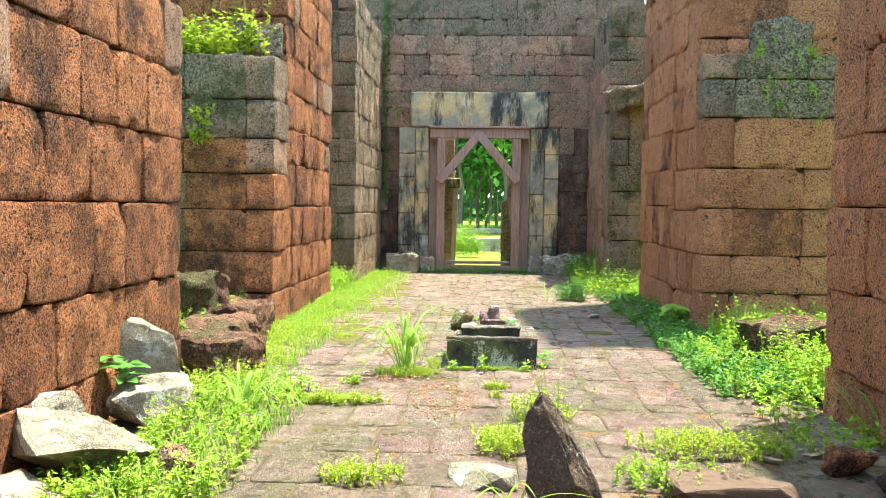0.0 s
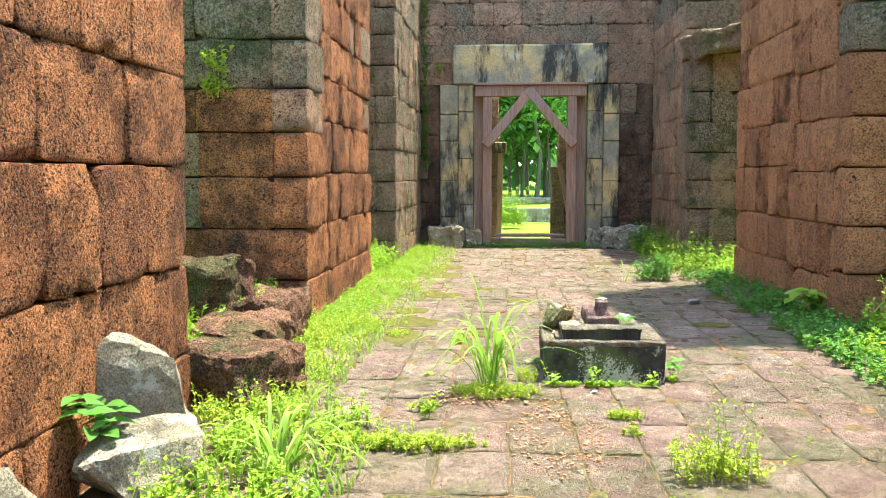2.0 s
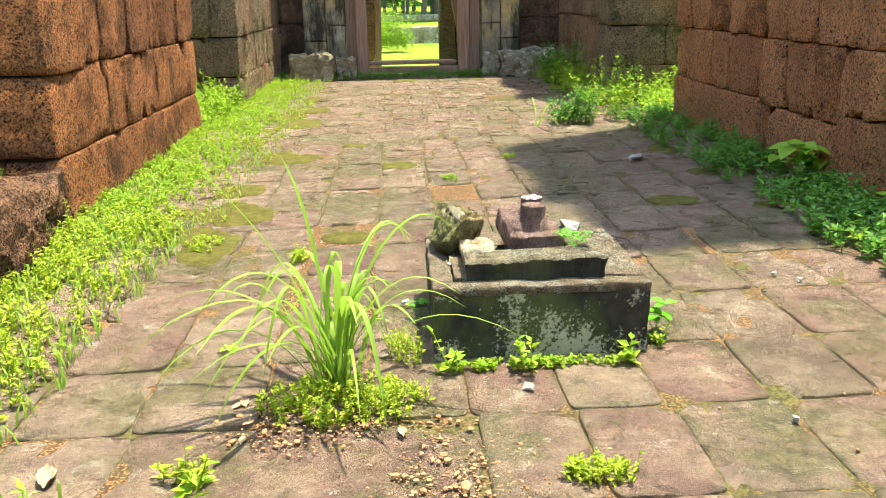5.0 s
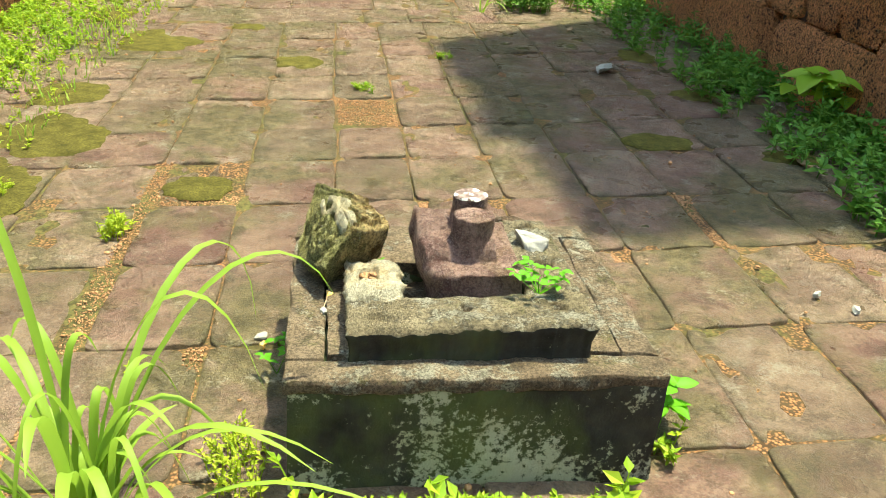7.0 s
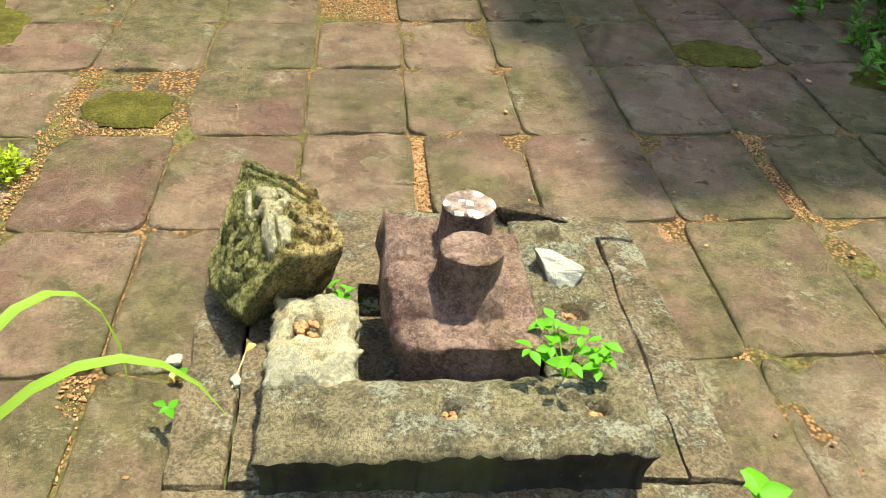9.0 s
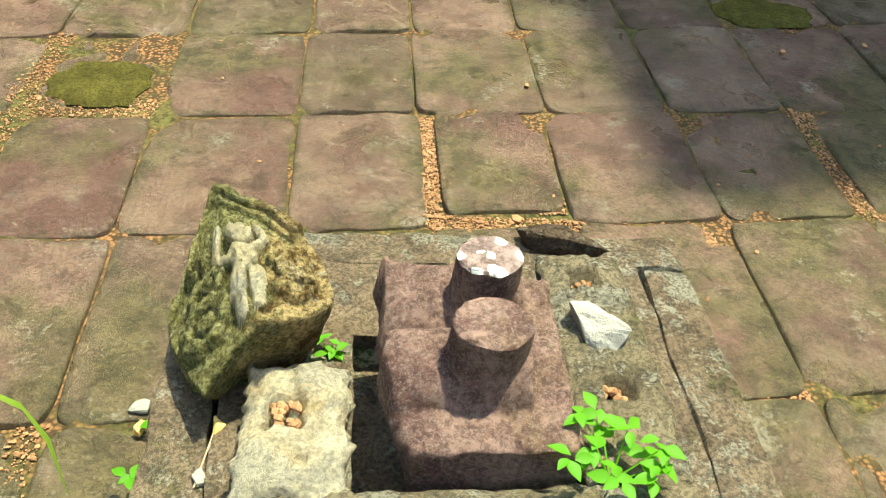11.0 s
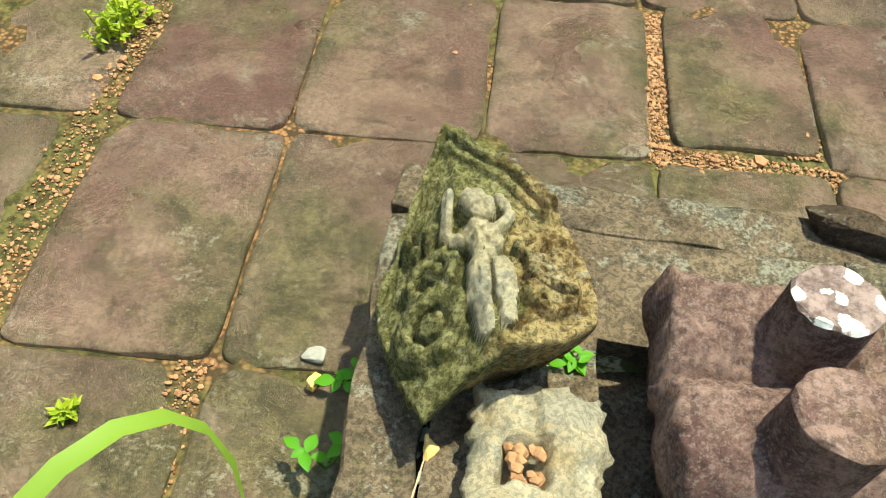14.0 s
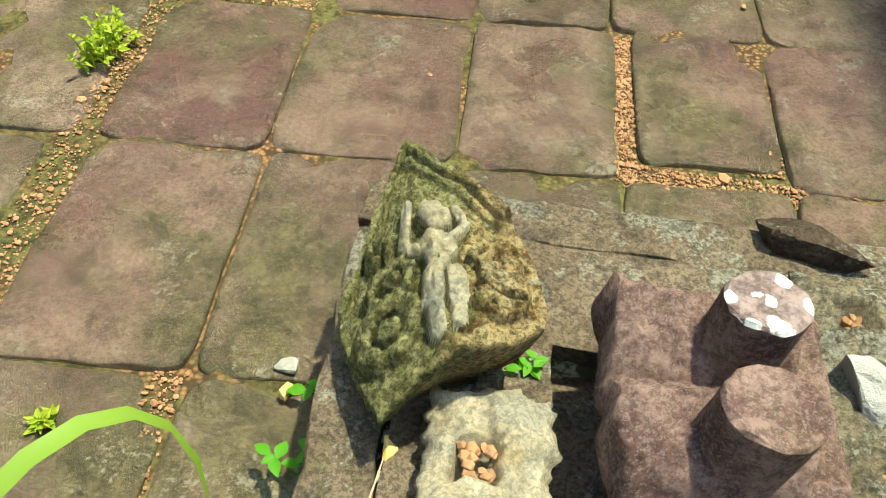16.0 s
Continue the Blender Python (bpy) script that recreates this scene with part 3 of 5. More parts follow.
def slab_between(x0, x1, line_a, line_b, gap, rise, tilt):
    """One slab whose short sides follow two cross joints."""
    src = r.choice(SLABS)
    me = src.copy()
    for v in me.vertices:
        u, w = v.co.x + 0.5, v.co.y + 0.5
        x = x0 + gap[0] + (x1 - x0 - gap[0] - gap[1]) * u
        ya, yb = (y + k * (x - 1.25) for y, k in (line_a, line_b))
        y = ya + gap[2] + (yb - ya - gap[2] - gap[3]) * w
        v.co = Vector((x - (x0 + x1) / 2, y - line_a[0], v.co.z * 0.09 + tilt[0] * (u - 0.5) + tilt[1] * (w - 0.5)))
    ob = new("paving_slab", me)
    ob.parent = floor
    ob.location = ((x0 + x1) / 2, line_a[0], -0.045 + rise)
    return ob


for k in range(len(CROSS) - 1):
    mid = (CROSS[k][0] + CROSS[k + 1][0]) / 2
    near = 8.2 < mid < 13
    shift = 0.0 if near else r.uniform(-0.12, 0.12)
    cols = [COLS[0]] + [c + shift + r.uniform(-0.012, 0.012) for c in COLS[1:-1]] + [COLS[-1]]
    if not near:
        cols = [c for i, c in enumerate(cols) if i in (0, len(cols) - 1) or r.random() > 0.22]
    for i in range(len(cols) - 1):
        gap = [r.uniform(0.001, 0.007) for _ in range(4)]
        rise, tilt = r.uniform(-0.006, 0.005), (r.uniform(-0.004, 0.004), r.uniform(-0.004, 0.004))
        here = (k, i) if near else None
        if here == (25, 6) or (r.random() < 0.02 and mid > 13):
            continue  # a slab is gone, gravel lies there
        if here == (22, 7):
            gap[0], gap[2] = 0.030, 0.050
        elif here == (22, 10):
            gap[0] = 0.045
        elif here == (21, 3):
            gap[1] = 0.045
        elif here == (23, 4):
            rise, gap[0], gap[2], gap[1] = -0.010, 0.03, 0.05, 0.05
        elif here in ((22, 4), (21, 4)):
            gap[0] = 0.035
        slab_between(cols[i], cols[i + 1], CROSS[k], CROSS[k + 1], gap, rise, tilt)


# ---- more stone ----
def old_stone(name, tone, deep, white, moss, dark, grit=0.5):
    """Lichened stone: pale crusts, moss in the hollows, black film."""
    n = Nodes(name)
    w = n.place(False)
    colour = n.mix(n.step(n.noise(w, 9.0, 5, 0.7), 0.3, 0.7), deep, tone)
    colour = n.mix(n.step(n.noise(w, 13.0, 6, 0.75), 0.72 - 0.3 * dark, 0.82 - 0.3 * dark, 0.85), colour, (0.035, 0.032, 0.026))
    colour = n.mix(n.step(n.noise(w, 10.0, 6, 0.75), 0.74 - 0.3 * moss, 0.86 - 0.3 * moss, 0.85), colour, (0.13, 0.14, 0.04))
    crusts = n.math("ADD", n.noise(w, 13.0, 4, 0.65), n.math("MULTIPLY", n.noise(w, 130.0, 3, 0.7), 0.5))
    colour = n.mix(n.step(crusts, 1.0 - 0.3 * white, 1.06 - 0.3 * white, 0.75), colour, (0.54, 0.50, 0.39))
    colour = n.mix(n.step(n.noise(w, 24.0, 8, 0.85), 0.48, 0.58, grit * 1.2), colour, n.mix(0.75, colour, (0.05, 0.042, 0.03)))
    colour = n.mix(n.step(n.noise(w, 170.0, 4, 0.75), 0.45, 0.52), n.mix(grit * 0.9, colour, (0.035, 0.03, 0.022)), colour)
    nor = n.bump(n.noise(w, 160.0, 6, 0.8), 1.0, 0.018, n.bump(n.noise(w, 30.0, 7, 0.8), 1.0, 0.035))
    return n.done(colour, 0.92, nor, 0.2)


PED_TOP = old_stone("pedestal_top_stone", (0.44, 0.33, 0.225), (0.22, 0.155, 0.10), 0.72, 0.55, 0.66, 0.6)
TRAY = old_stone("tray_stone", (0.46, 0.38, 0.25), (0.24, 0.19, 0.115), 0.66, 0.6, 0.72, 0.55)
PALE = old_stone("pale_worn_stone", (0.92, 0.86, 0.68), (0.62, 0.46, 0.24), 0.9, 0.42, 0.25, 0.36)


def carved_mat():
    """Ochre-stained relief stone, greener with moss on its west flank, pale where it is worn."""
    n = Nodes("carved_stone")
    w = n.place(False)
    colour = n.mix(n.step(n.noise(w, 24.0, 6, 0.75), 0.44, 0.56), (0.15, 0.085, 0.024), (0.62, 0.46, 0.22))
    colour = n.mix(n.step(n.noise(w, 14.0, 5, 0.7), 0.56, 0.64, 0.8), colour, (0.58, 0.52, 0.38))
    sep = n.add("ShaderNodeSeparateXYZ")
    n.link(w, sep.inputs[0])
    west = n.math("MULTIPLY", n.math("SUBTRACT", 1.0, sep.outputs[0]), 2.6)
    mask = n.step(n.math("ADD", n.noise(w, 18.0, 6, 0.8), west), 0.44, 0.58, 0.88)
    colour = n.mix(mask, colour, n.mix(n.step(n.noise(w, 90.0, 6, 0.8), 0.42, 0.58), (0.12, 0.125, 0.035), (0.42, 0.40, 0.18)))
    colour = n.mix(n.step(n.noise(w, 70.0, 4, 0.7), 0.62, 0.70, 0.6), colour, (0.55, 0.52, 0.42))
    colour = n.mix(n.step(n.noise(w, 190.0, 4, 0.75), 0.43, 0.51), n.mix(0.65, colour, (0.04, 0.034, 0.016)), colour)
    nor = n.bump(n.noise(w, 190.0, 6, 0.8), 1.0, 0.016, n.bump(n.noise(w, 50.0, 6, 0.8), 1.0, 0.03))
    return n.done(colour, 0.92, nor, 0.2)


CARVED = carved_mat()
WORN = old_stone("worn_relief_stone", (0.86, 0.77, 0.56), (0.60, 0.50, 0.31), 0.55, 0.4, 0.05, 0.32)


def dark_sides(name, white):
    """Pedestal sides: black wet film with white and green crust patches. Slab sides: the same near-black colour, fewer
    crusts.
    """
    n = Nodes(name)
    w = n.place(False)
    colour = n.mix(n.step(n.noise(w, 7.0, 5, 0.7), 0.35, 0.65), (0.018, 0.017, 0.013), (0.055, 0.05, 0.038))
    colour = n.mix(n.step(n.noise(n.stretch(w, 1.0, 1.0, 0.6), 3.6, 4, 0.6), 0.46, 0.60, 0.8), colour, (0.095, 0.115, 0.036))
    patch = n.math("ADD", n.noise(n.stretch(w, 1.0, 1.0, 0.7), 4.6, 4, 0.6), n.math("MULTIPLY", n.noise(w, 70.0, 4, 0.7), 0.55))
    colour = n.mix(n.step(patch, 1.0 - 0.24 * white, 1.06 - 0.24 * white, 0.85), colour, (0.46, 0.455, 0.33))
    nor = n.bump(n.noise(w, 110.0, 5, 0.75), 0.7, 0.006, n.bump(n.noise(w, 15.0, 4), 0.5, 0.012))
    return n.done(colour, 0.85, nor, 0.25)


PED_SIDE = dark_sides("pedestal_side_stone", 0.86)
SLAB_SIDE = dark_sides("slab_side_stone", 0.45)


def red_stone():
    n = Nodes("red_sandstone")
    w = n.place(False)
    colour = n.mix(n.step(n.noise(w, 14.0, 7, 0.8), 0.43, 0.57), (0.20, 0.11, 0.098), (0.47, 0.30, 0.25))
    colour = n.mix(n.step(n.noise(w, 9.0, 6, 0.75), 0.54, 0.66, 0.6), colour, (0.34, 0.23, 0.13))
    colour = n.mix(n.step(n.noise(w, 95.0, 6, 0.8), 0.48, 0.54, 0.7), colour, n.mix(0.7, colour, (0.06, 0.035, 0.03)))
    colour = n.mix(n.step(n.noise(w, 230.0, 4, 0.75), 0.53, 0.59, 0.4), colour, (0.58, 0.45, 0.40))
    nor = n.bump(n.noise(w, 170.0, 7, 0.85), 1.0, 0.035, n.bump(n.noise(w, 45.0, 7, 0.8), 1.0, 0.05))
    return n.done(colour, 0.9, nor, 0.2)


RED_STONE = red_stone()


def spotted():
    n = Nodes("lichen_spotted_top")
    w = n.place(False)
    dots = n.math("ADD", n.cells(w, 46.0), n.math("MULTIPLY", n.noise(w, 70.0, 5, 0.75), 0.6))
    stone = n.mix(n.step(n.noise(w, 60.0, 4, 0.7), 0.4, 0.6), (0.11, 0.075, 0.068), (0.26, 0.19, 0.175))
    colour = n.mix(n.step(dots, 0.62, 0.67), (0.66, 0.66, 0.60), stone)
    return n.done(colour, 0.9, n.bump(n.noise(w, 150.0, 4), 0.6, 0.004), 0.2)


SPOTTED = spotted()


def grain(bm, edge, amount, scale, seed):
    """Cuts long edges down to about edge metres, then wears the surface."""
    for _ in range(7):
        long = [e for e in bm.edges if e.calc_length() > edge]
        if not long:
            break
        bmesh.ops.subdivide_edges(bm, edges=long, cuts=1)
        bmesh.ops.triangulate(bm, faces=[f for f in bm.faces if len(f.verts) > 3])
    jitter(bm, amount, scale, seed)
    jitter(bm, amount * 0.5, scale * 3.1, seed + 9)
    return bm


# ---- pedestal with its rim ----
PX0, PX1, PY0, PY1, PZ = 0.856, 1.614, 8.380, 9.095, 0.262
PIT = (1.100, 1.352, 8.588, 8.862)
pedestal = thing("pedestal", "square stone pedestal, black and mossy, on the paving", "pedestal")


def pierced(x0, x1, y0, y1, hole, z0, z1, floor_z):
    """A box with a square pit sunk from its top down to floor_z."""
    bm = bmesh.new()
    hx0, hx1, hy0, hy1 = hole
    rect = lambda a, b, c, d, z: [bm.verts.new(p) for p in ((a, c, z), (b, c, z), (b, d, z), (a, d, z))]
    low, top = rect(x0, x1, y0, y1, z0), rect(x0, x1, y0, y1, z1)
    lip, pit = rect(hx0, hx1, hy0, hy1, z1), rect(hx0, hx1, hy0, hy1, floor_z)
    for i in range(4):
        j = (i + 1) % 4
        bm.faces.new((low[i], low[j], top[j], top[i]))
        bm.faces.new((top[i], top[j], lip[j], lip[i]))
        bm.faces.new((lip[i], lip[j], pit[j], pit[i]))
    bm.faces.new(pit)
    bm.faces.new(low[::-1])
    return bm


part("base", grain(pierced(PX0 + 0.004, PX1 - 0.004, PY0 + 0.004, PY1 - 0.004, PIT, -0.05, PZ - 0.022, 0.06), 0.04, 0.007, 9.0, 3), PED_SIDE, pedestal, "black-filmed side with white and green crusts")
G = 0.077
for n_, (x0, x1, y0, y1) in enumerate(((PX0, PX1, PY0, PY0 + G), (PX0, PX1, PY1 - G, PY1), (PX0, PX0 + G, PY0 + G + 0.004, PY1 - G - 0.004), (PX1 - G, PX1, PY0 + G + 0.004, PY1 - G - 0.004))):
    bm = box(x0, x1, y0, y1, PZ - 0.034, PZ, 0.010, 2)
    part("rim", grain(bm, 0.022, 0.006, 14.0, 5 + n_), PED_TOP, pedestal)
bm = pierced(PX0 + G + 0.006, PX1 - G - 0.006, PY0 + G + 0.006, PY1 - G - 0.006, PIT, PZ - 0.06, PZ + 0.006, PZ - 0.056)
bmesh.ops.delete(bm, geom=[f for f in bm.faces if f.calc_center_median().z < PZ - 0.055 and abs(f.normal.z) > 0.9], context="FACES_ONLY")
part("inner_top", grain(bm, 0.025, 0.005, 13.0, 11), PED_TOP, pedestal)

# ---- broken socket slab on it ----
slab = thing("socket_slab", "broken pale stone slab with square sockets on the pedestal", "stone slab")
TX0, TX1, TY0, TY1, TZ0, TZ1 = 0.974, 1.474, 8.440, 8.960, PZ - 0.004, 0.340


def socketed(x0, x1, y0, y1, holes, material, name, seed, label=""):
    """A bar of the slab, with square sunk sockets, as one mesh: a fine grid top that dips in the sockets, and worn skirts."""
    nx, ny = max(2, round((x1 - x0) / 0.006)), max(2, round((y1 - y0) / 0.006))
    worn = 1.0 if material is PALE else 0.45
    bm = bmesh.new()
    grid = []
    for j in range(ny + 1):
        row = []
        for i in range(nx + 1):
            x, y = x0 + (x1 - x0) * i / nx, y0 + (y1 - y0) * j / ny
            d = min(x - x0, x1 - x, y - y0, y1 - y)
            z = TZ1 + 0.024 * (x - 1.22) + 0.018 * worn * noise.noise(Vector((x * 11, y * 11, seed))) + 0.007 * worn * noise.noise(Vector((x * 34, y * 34, seed))) + 0.004 * noise.noise(Vector((x * 80, y * 80, seed))) + 0.002 * noise.noise(Vector((x * 180, y * 180, seed)))
            z -= (0.010 + 0.016 * worn * max(0.0, 0.3 + noise.noise(Vector((x * 26, y * 26, seed + 4))))) * math.exp(-d / 0.008)
            for hx, hy, hs, hd in holes:
                q = max(abs(x - hx), abs(y - hy)) + 0.004 * noise.noise(Vector((x * 70, y * 70, 1)))
                z -= hd * max(0.0, min(1.0, (hs - q) / 0.005))
            e = (0.010 if material is PALE else 0.005) * math.exp(-d / 0.010)
            row.append(bm.verts.new((x + e * (noise.noise(Vector((x * 17, y * 23, 3))) + noise.noise(Vector((x * 80, y * 80, 2)))), y + e * (noise.noise(Vector((x * 19, y * 15, 7))) + noise.noise(Vector((x * 80, y * 80, 8)))), z)))
        grid.append(row)
    for j in range(ny):
        for i in range(nx):
            bm.faces.new((grid[j][i], grid[j][i + 1], grid[j + 1][i + 1], grid[j + 1][i]))
    loop = grid[0][:] + [grid[j][nx] for j in range(1, ny + 1)] + [grid[ny][i] for i in range(nx - 1, -1, -1)] + [grid[j][0] for j in range(ny - 1, 0, -1)]
    prev = loop
    cx, cy = (x0 + x1) / 2, (y0 + y1) / 2
    for step, f in enumerate((0.25, 0.5, 0.75, 1.0)):
        nxt = []
        for v in loop:
            z = v.co.z + (TZ0 - v.co.z) * f
            k = 0.003 * noise.noise(Vector((v.co.x * 22, v.co.y * 22, z * 22 + seed))) + 0.004 * noise.noise(Vector((v.co.x * 60, v.co.y * 60, z * 60)))
            back = 0.010 * math.sin(f * 2.4)
            nxt.append(bm.verts.new((v.co.x + k - math.copysign(back, v.co.x - cx) * (abs(v.co.x - cx) > (x1 - x0) / 2 - 0.02), v.co.y + k - math.copysign(back, v.co.y - cy) * (abs(v.co.y - cy) > (y1 - y0) / 2 - 0.02), z)))
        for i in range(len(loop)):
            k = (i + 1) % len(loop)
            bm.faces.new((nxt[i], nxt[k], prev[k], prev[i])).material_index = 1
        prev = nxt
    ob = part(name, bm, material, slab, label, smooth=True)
    # tray bars: skirts coloured near black, top left lighter; pale bar keeps one stone
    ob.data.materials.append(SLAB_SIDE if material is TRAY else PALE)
    return ob


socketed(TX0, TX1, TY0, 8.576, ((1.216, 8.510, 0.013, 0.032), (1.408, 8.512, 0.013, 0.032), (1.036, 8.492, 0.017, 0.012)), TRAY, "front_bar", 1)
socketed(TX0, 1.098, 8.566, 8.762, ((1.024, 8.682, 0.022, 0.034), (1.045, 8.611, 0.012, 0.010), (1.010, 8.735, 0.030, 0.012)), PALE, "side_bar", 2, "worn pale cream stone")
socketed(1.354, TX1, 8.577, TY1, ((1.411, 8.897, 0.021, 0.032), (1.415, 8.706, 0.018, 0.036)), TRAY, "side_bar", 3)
for hx, hy, hs in ((1.216, 8.510, 0.009), (1.408, 8.512, 0.009), (1.024, 8.682, 0.018), (1.415, 8.706, 0.014), (1.411, 8.897, 0.016)):
    r = random.Random(int(hx * 1000))
    bits = []
    for _ in range(18):
        b = bmesh.new()
        bmesh.ops.create_icosphere(b, subdivisions=1, radius=r.uniform(0.004, 0.0075))
        jitter(b, 0.003, 90, r.random() * 50)
        b.transform(Matrix.Translation((hx + r.uniform(-hs, hs), hy + r.uniform(-hs, hs), TZ1 - 0.024 + r.uniform(0, 0.01))))
        bits.append(b)
    tagged(link_mesh("socket_gravel", merge(*bits), PEBBLE), "orange gravel filling a stone socket", "gravel", kind="stuff")

# ---- pair of broken stone feet ----
FX0, FX1, FY0, FY1, FZ = 1.137, 1.348, 8.590, 8.864, 0.378
feet = thing("stone_feet_block", "rough red sandstone block with two broken ankle stumps", "stone fragment")


def feet_block():
    """The block and the two insteps that run to its broken west end, as one worn surface."""
    nx, ny = 84, 108
    bm = bmesh.new()
    grid = []
    for j in range(ny + 1):
        row = []
        for i in range(nx + 1):
            u, w = i / nx, j / ny
            x, y = FX0 + (FX1 - FX0) * u, FY0 + (FY1 - FY0) * w
            end = FX0 + 0.026 * max(0.0, 1 - w * 3.4) + 0.006 * noise.noise(Vector((w * 9, 2, 5)))
            x = end + (x - FX0) * (FX1 - end) / (FX1 - FX0)
            z = FZ
            for cy, half, stop in ((8.697, 0.057, 1.30), (8.806, 0.056, 1.305)):
                q = abs(y - cy) / half
                if q < 1 and x < stop:
                    along = (x - FX0) / (stop - FX0)
                    z = max(z, FZ + (0.038 + 0.022 * along ** 2) * (1 - q ** 3.2) ** 0.8 * min(1.0, (stop - x) / 0.006))
            z += 0.022 * math.exp(-((y - FY1 + 0.02) / 0.02) ** 2) * math.exp(-(x - FX0) / 0.014)
            d = min(x - end, FX1 - x, y - FY0, FY1 - y)
            z -= 0.007 * math.exp(-d / 0.004)
            z += 0.005 * noise.noise(Vector((x * 45, y * 45, 3))) + 0.0045 * noise.noise(Vector((x * 120, y * 120, 4))) + 0.0022 * noise.noise(Vector((x * 260, y * 260, 6)))
            row.append(bm.verts.new((x, y + 0.003 * noise.noise(Vector((x * 30, y * 10, 8))), z)))
        grid.append(row)
    for j in range(ny):
        for i in range(nx):
            bm.faces.new((grid[j][i], grid[j][i + 1], grid[j + 1][i + 1], grid[j + 1][i]))
    loop = grid[0][:] + [grid[j][nx] for j in range(1, ny + 1)] + [grid[ny][i] for i in range(nx - 1, -1, -1)] + [grid[j][0] for j in range(ny - 1, 0, -1)]
    prev = loop
    for z in (0.360, 0.335, 0.305, 0.27, 0.20, 0.058):
        nxt = []
        for v in loop:
            west = max(0.0, 1 - (v.co.x - FX0) / 0.03)
            k = 0.006 * noise.noise(Vector((v.co.x * 26, v.co.y * 26, z * 26))) + 0.004 * noise.noise(Vector((v.co.x * 70, v.co.y * 70, z * 70)))
            nxt.append(bm.verts.new((v.co.x + k + west * (0.385 - z) * 0.20 - west * 0.012 * math.exp(-((z - 0.35) / 0.03) ** 2), v.co.y + k * 0.8, min(z, v.co.z - 0.004))))
        for i in range(len(loop)):
            k = (i + 1) % len(loop)
            bm.faces.new((nxt[i], nxt[k], prev[k], prev[i]))
        prev = nxt
    return bm


part("block", feet_block(), RED_STONE, feet, smooth=True)


def ankle(cx, cy, rx, ry, top, seed, material, label):
    """A broken stump that widens into the instep below it."""
    bm = bmesh.new()
    rings = []
    n = 28
    for i in range(10):
        f = i / 9
        z = FZ - 0.004 + (top - FZ + 0.004) * f
        flare = 1.0 + 0.10 * (1 - f) ** 2
        ring = []
        for k in range(n):
            a = 2 * math.pi * k / n
            c = 1 + 0.07 * noise.noise(Vector((math.cos(a) * 1.6, math.sin(a) * 1.6, seed))) + 0.05 * noise.noise(Vector((math.cos(a) * 5, math.sin(a) * 5, seed + f)))
            ring.append(bm.verts.new((cx + rx * c * flare * math.cos(a) - 0.012 * (1 - f) ** 2, cy + ry * c * flare * math.sin(a), z + (0.004 * noise.noise(Vector((math.cos(a) * 3, math.sin(a) * 3, seed))) if i == 9 else 0.0))))
        rings.append(ring)
    for a, b in zip(rings, rings[1:]):
        for k in range(n):
            j = (k + 1) % n
            bm.faces.new((a[k], a[j], b[j], b[k]))
    stump = part("stump", bm, RED_STONE, feet, smooth=True)
    bm = bmesh.new()
    prev = [bm.verts.new(v.co) for v in stump.data.vertices[9 * n:10 * n]]
    for f in (0.93, 0.7, 0.42, 0.16):
        nxt = []
        for k in range(n):
            e = stump.data.vertices[9 * n + k].co
            p = Vector((cx, cy, top)).lerp(e, f)
            nxt.append(bm.verts.new((p.x, p.y, top + 0.003 + 0.004 * noise.noise(Vector((p.x * 60, p.y * 60, seed))))))
        for k in range(n):
            j = (k + 1) % n
            bm.faces.new((prev[k], prev[j], nxt[j], nxt[k]))
        prev = nxt
    bm.faces.new(prev)
    part("broken_top", bm, material, stump, label)


ankle(1.248, 8.686, 0.044, 0.040, 0.468, 33, RED_STONE, "rough broken end")
ankle(1.256, 8.790, 0.039, 0.035, 0.472, 44, SPOTTED, "white-spotted broken end")


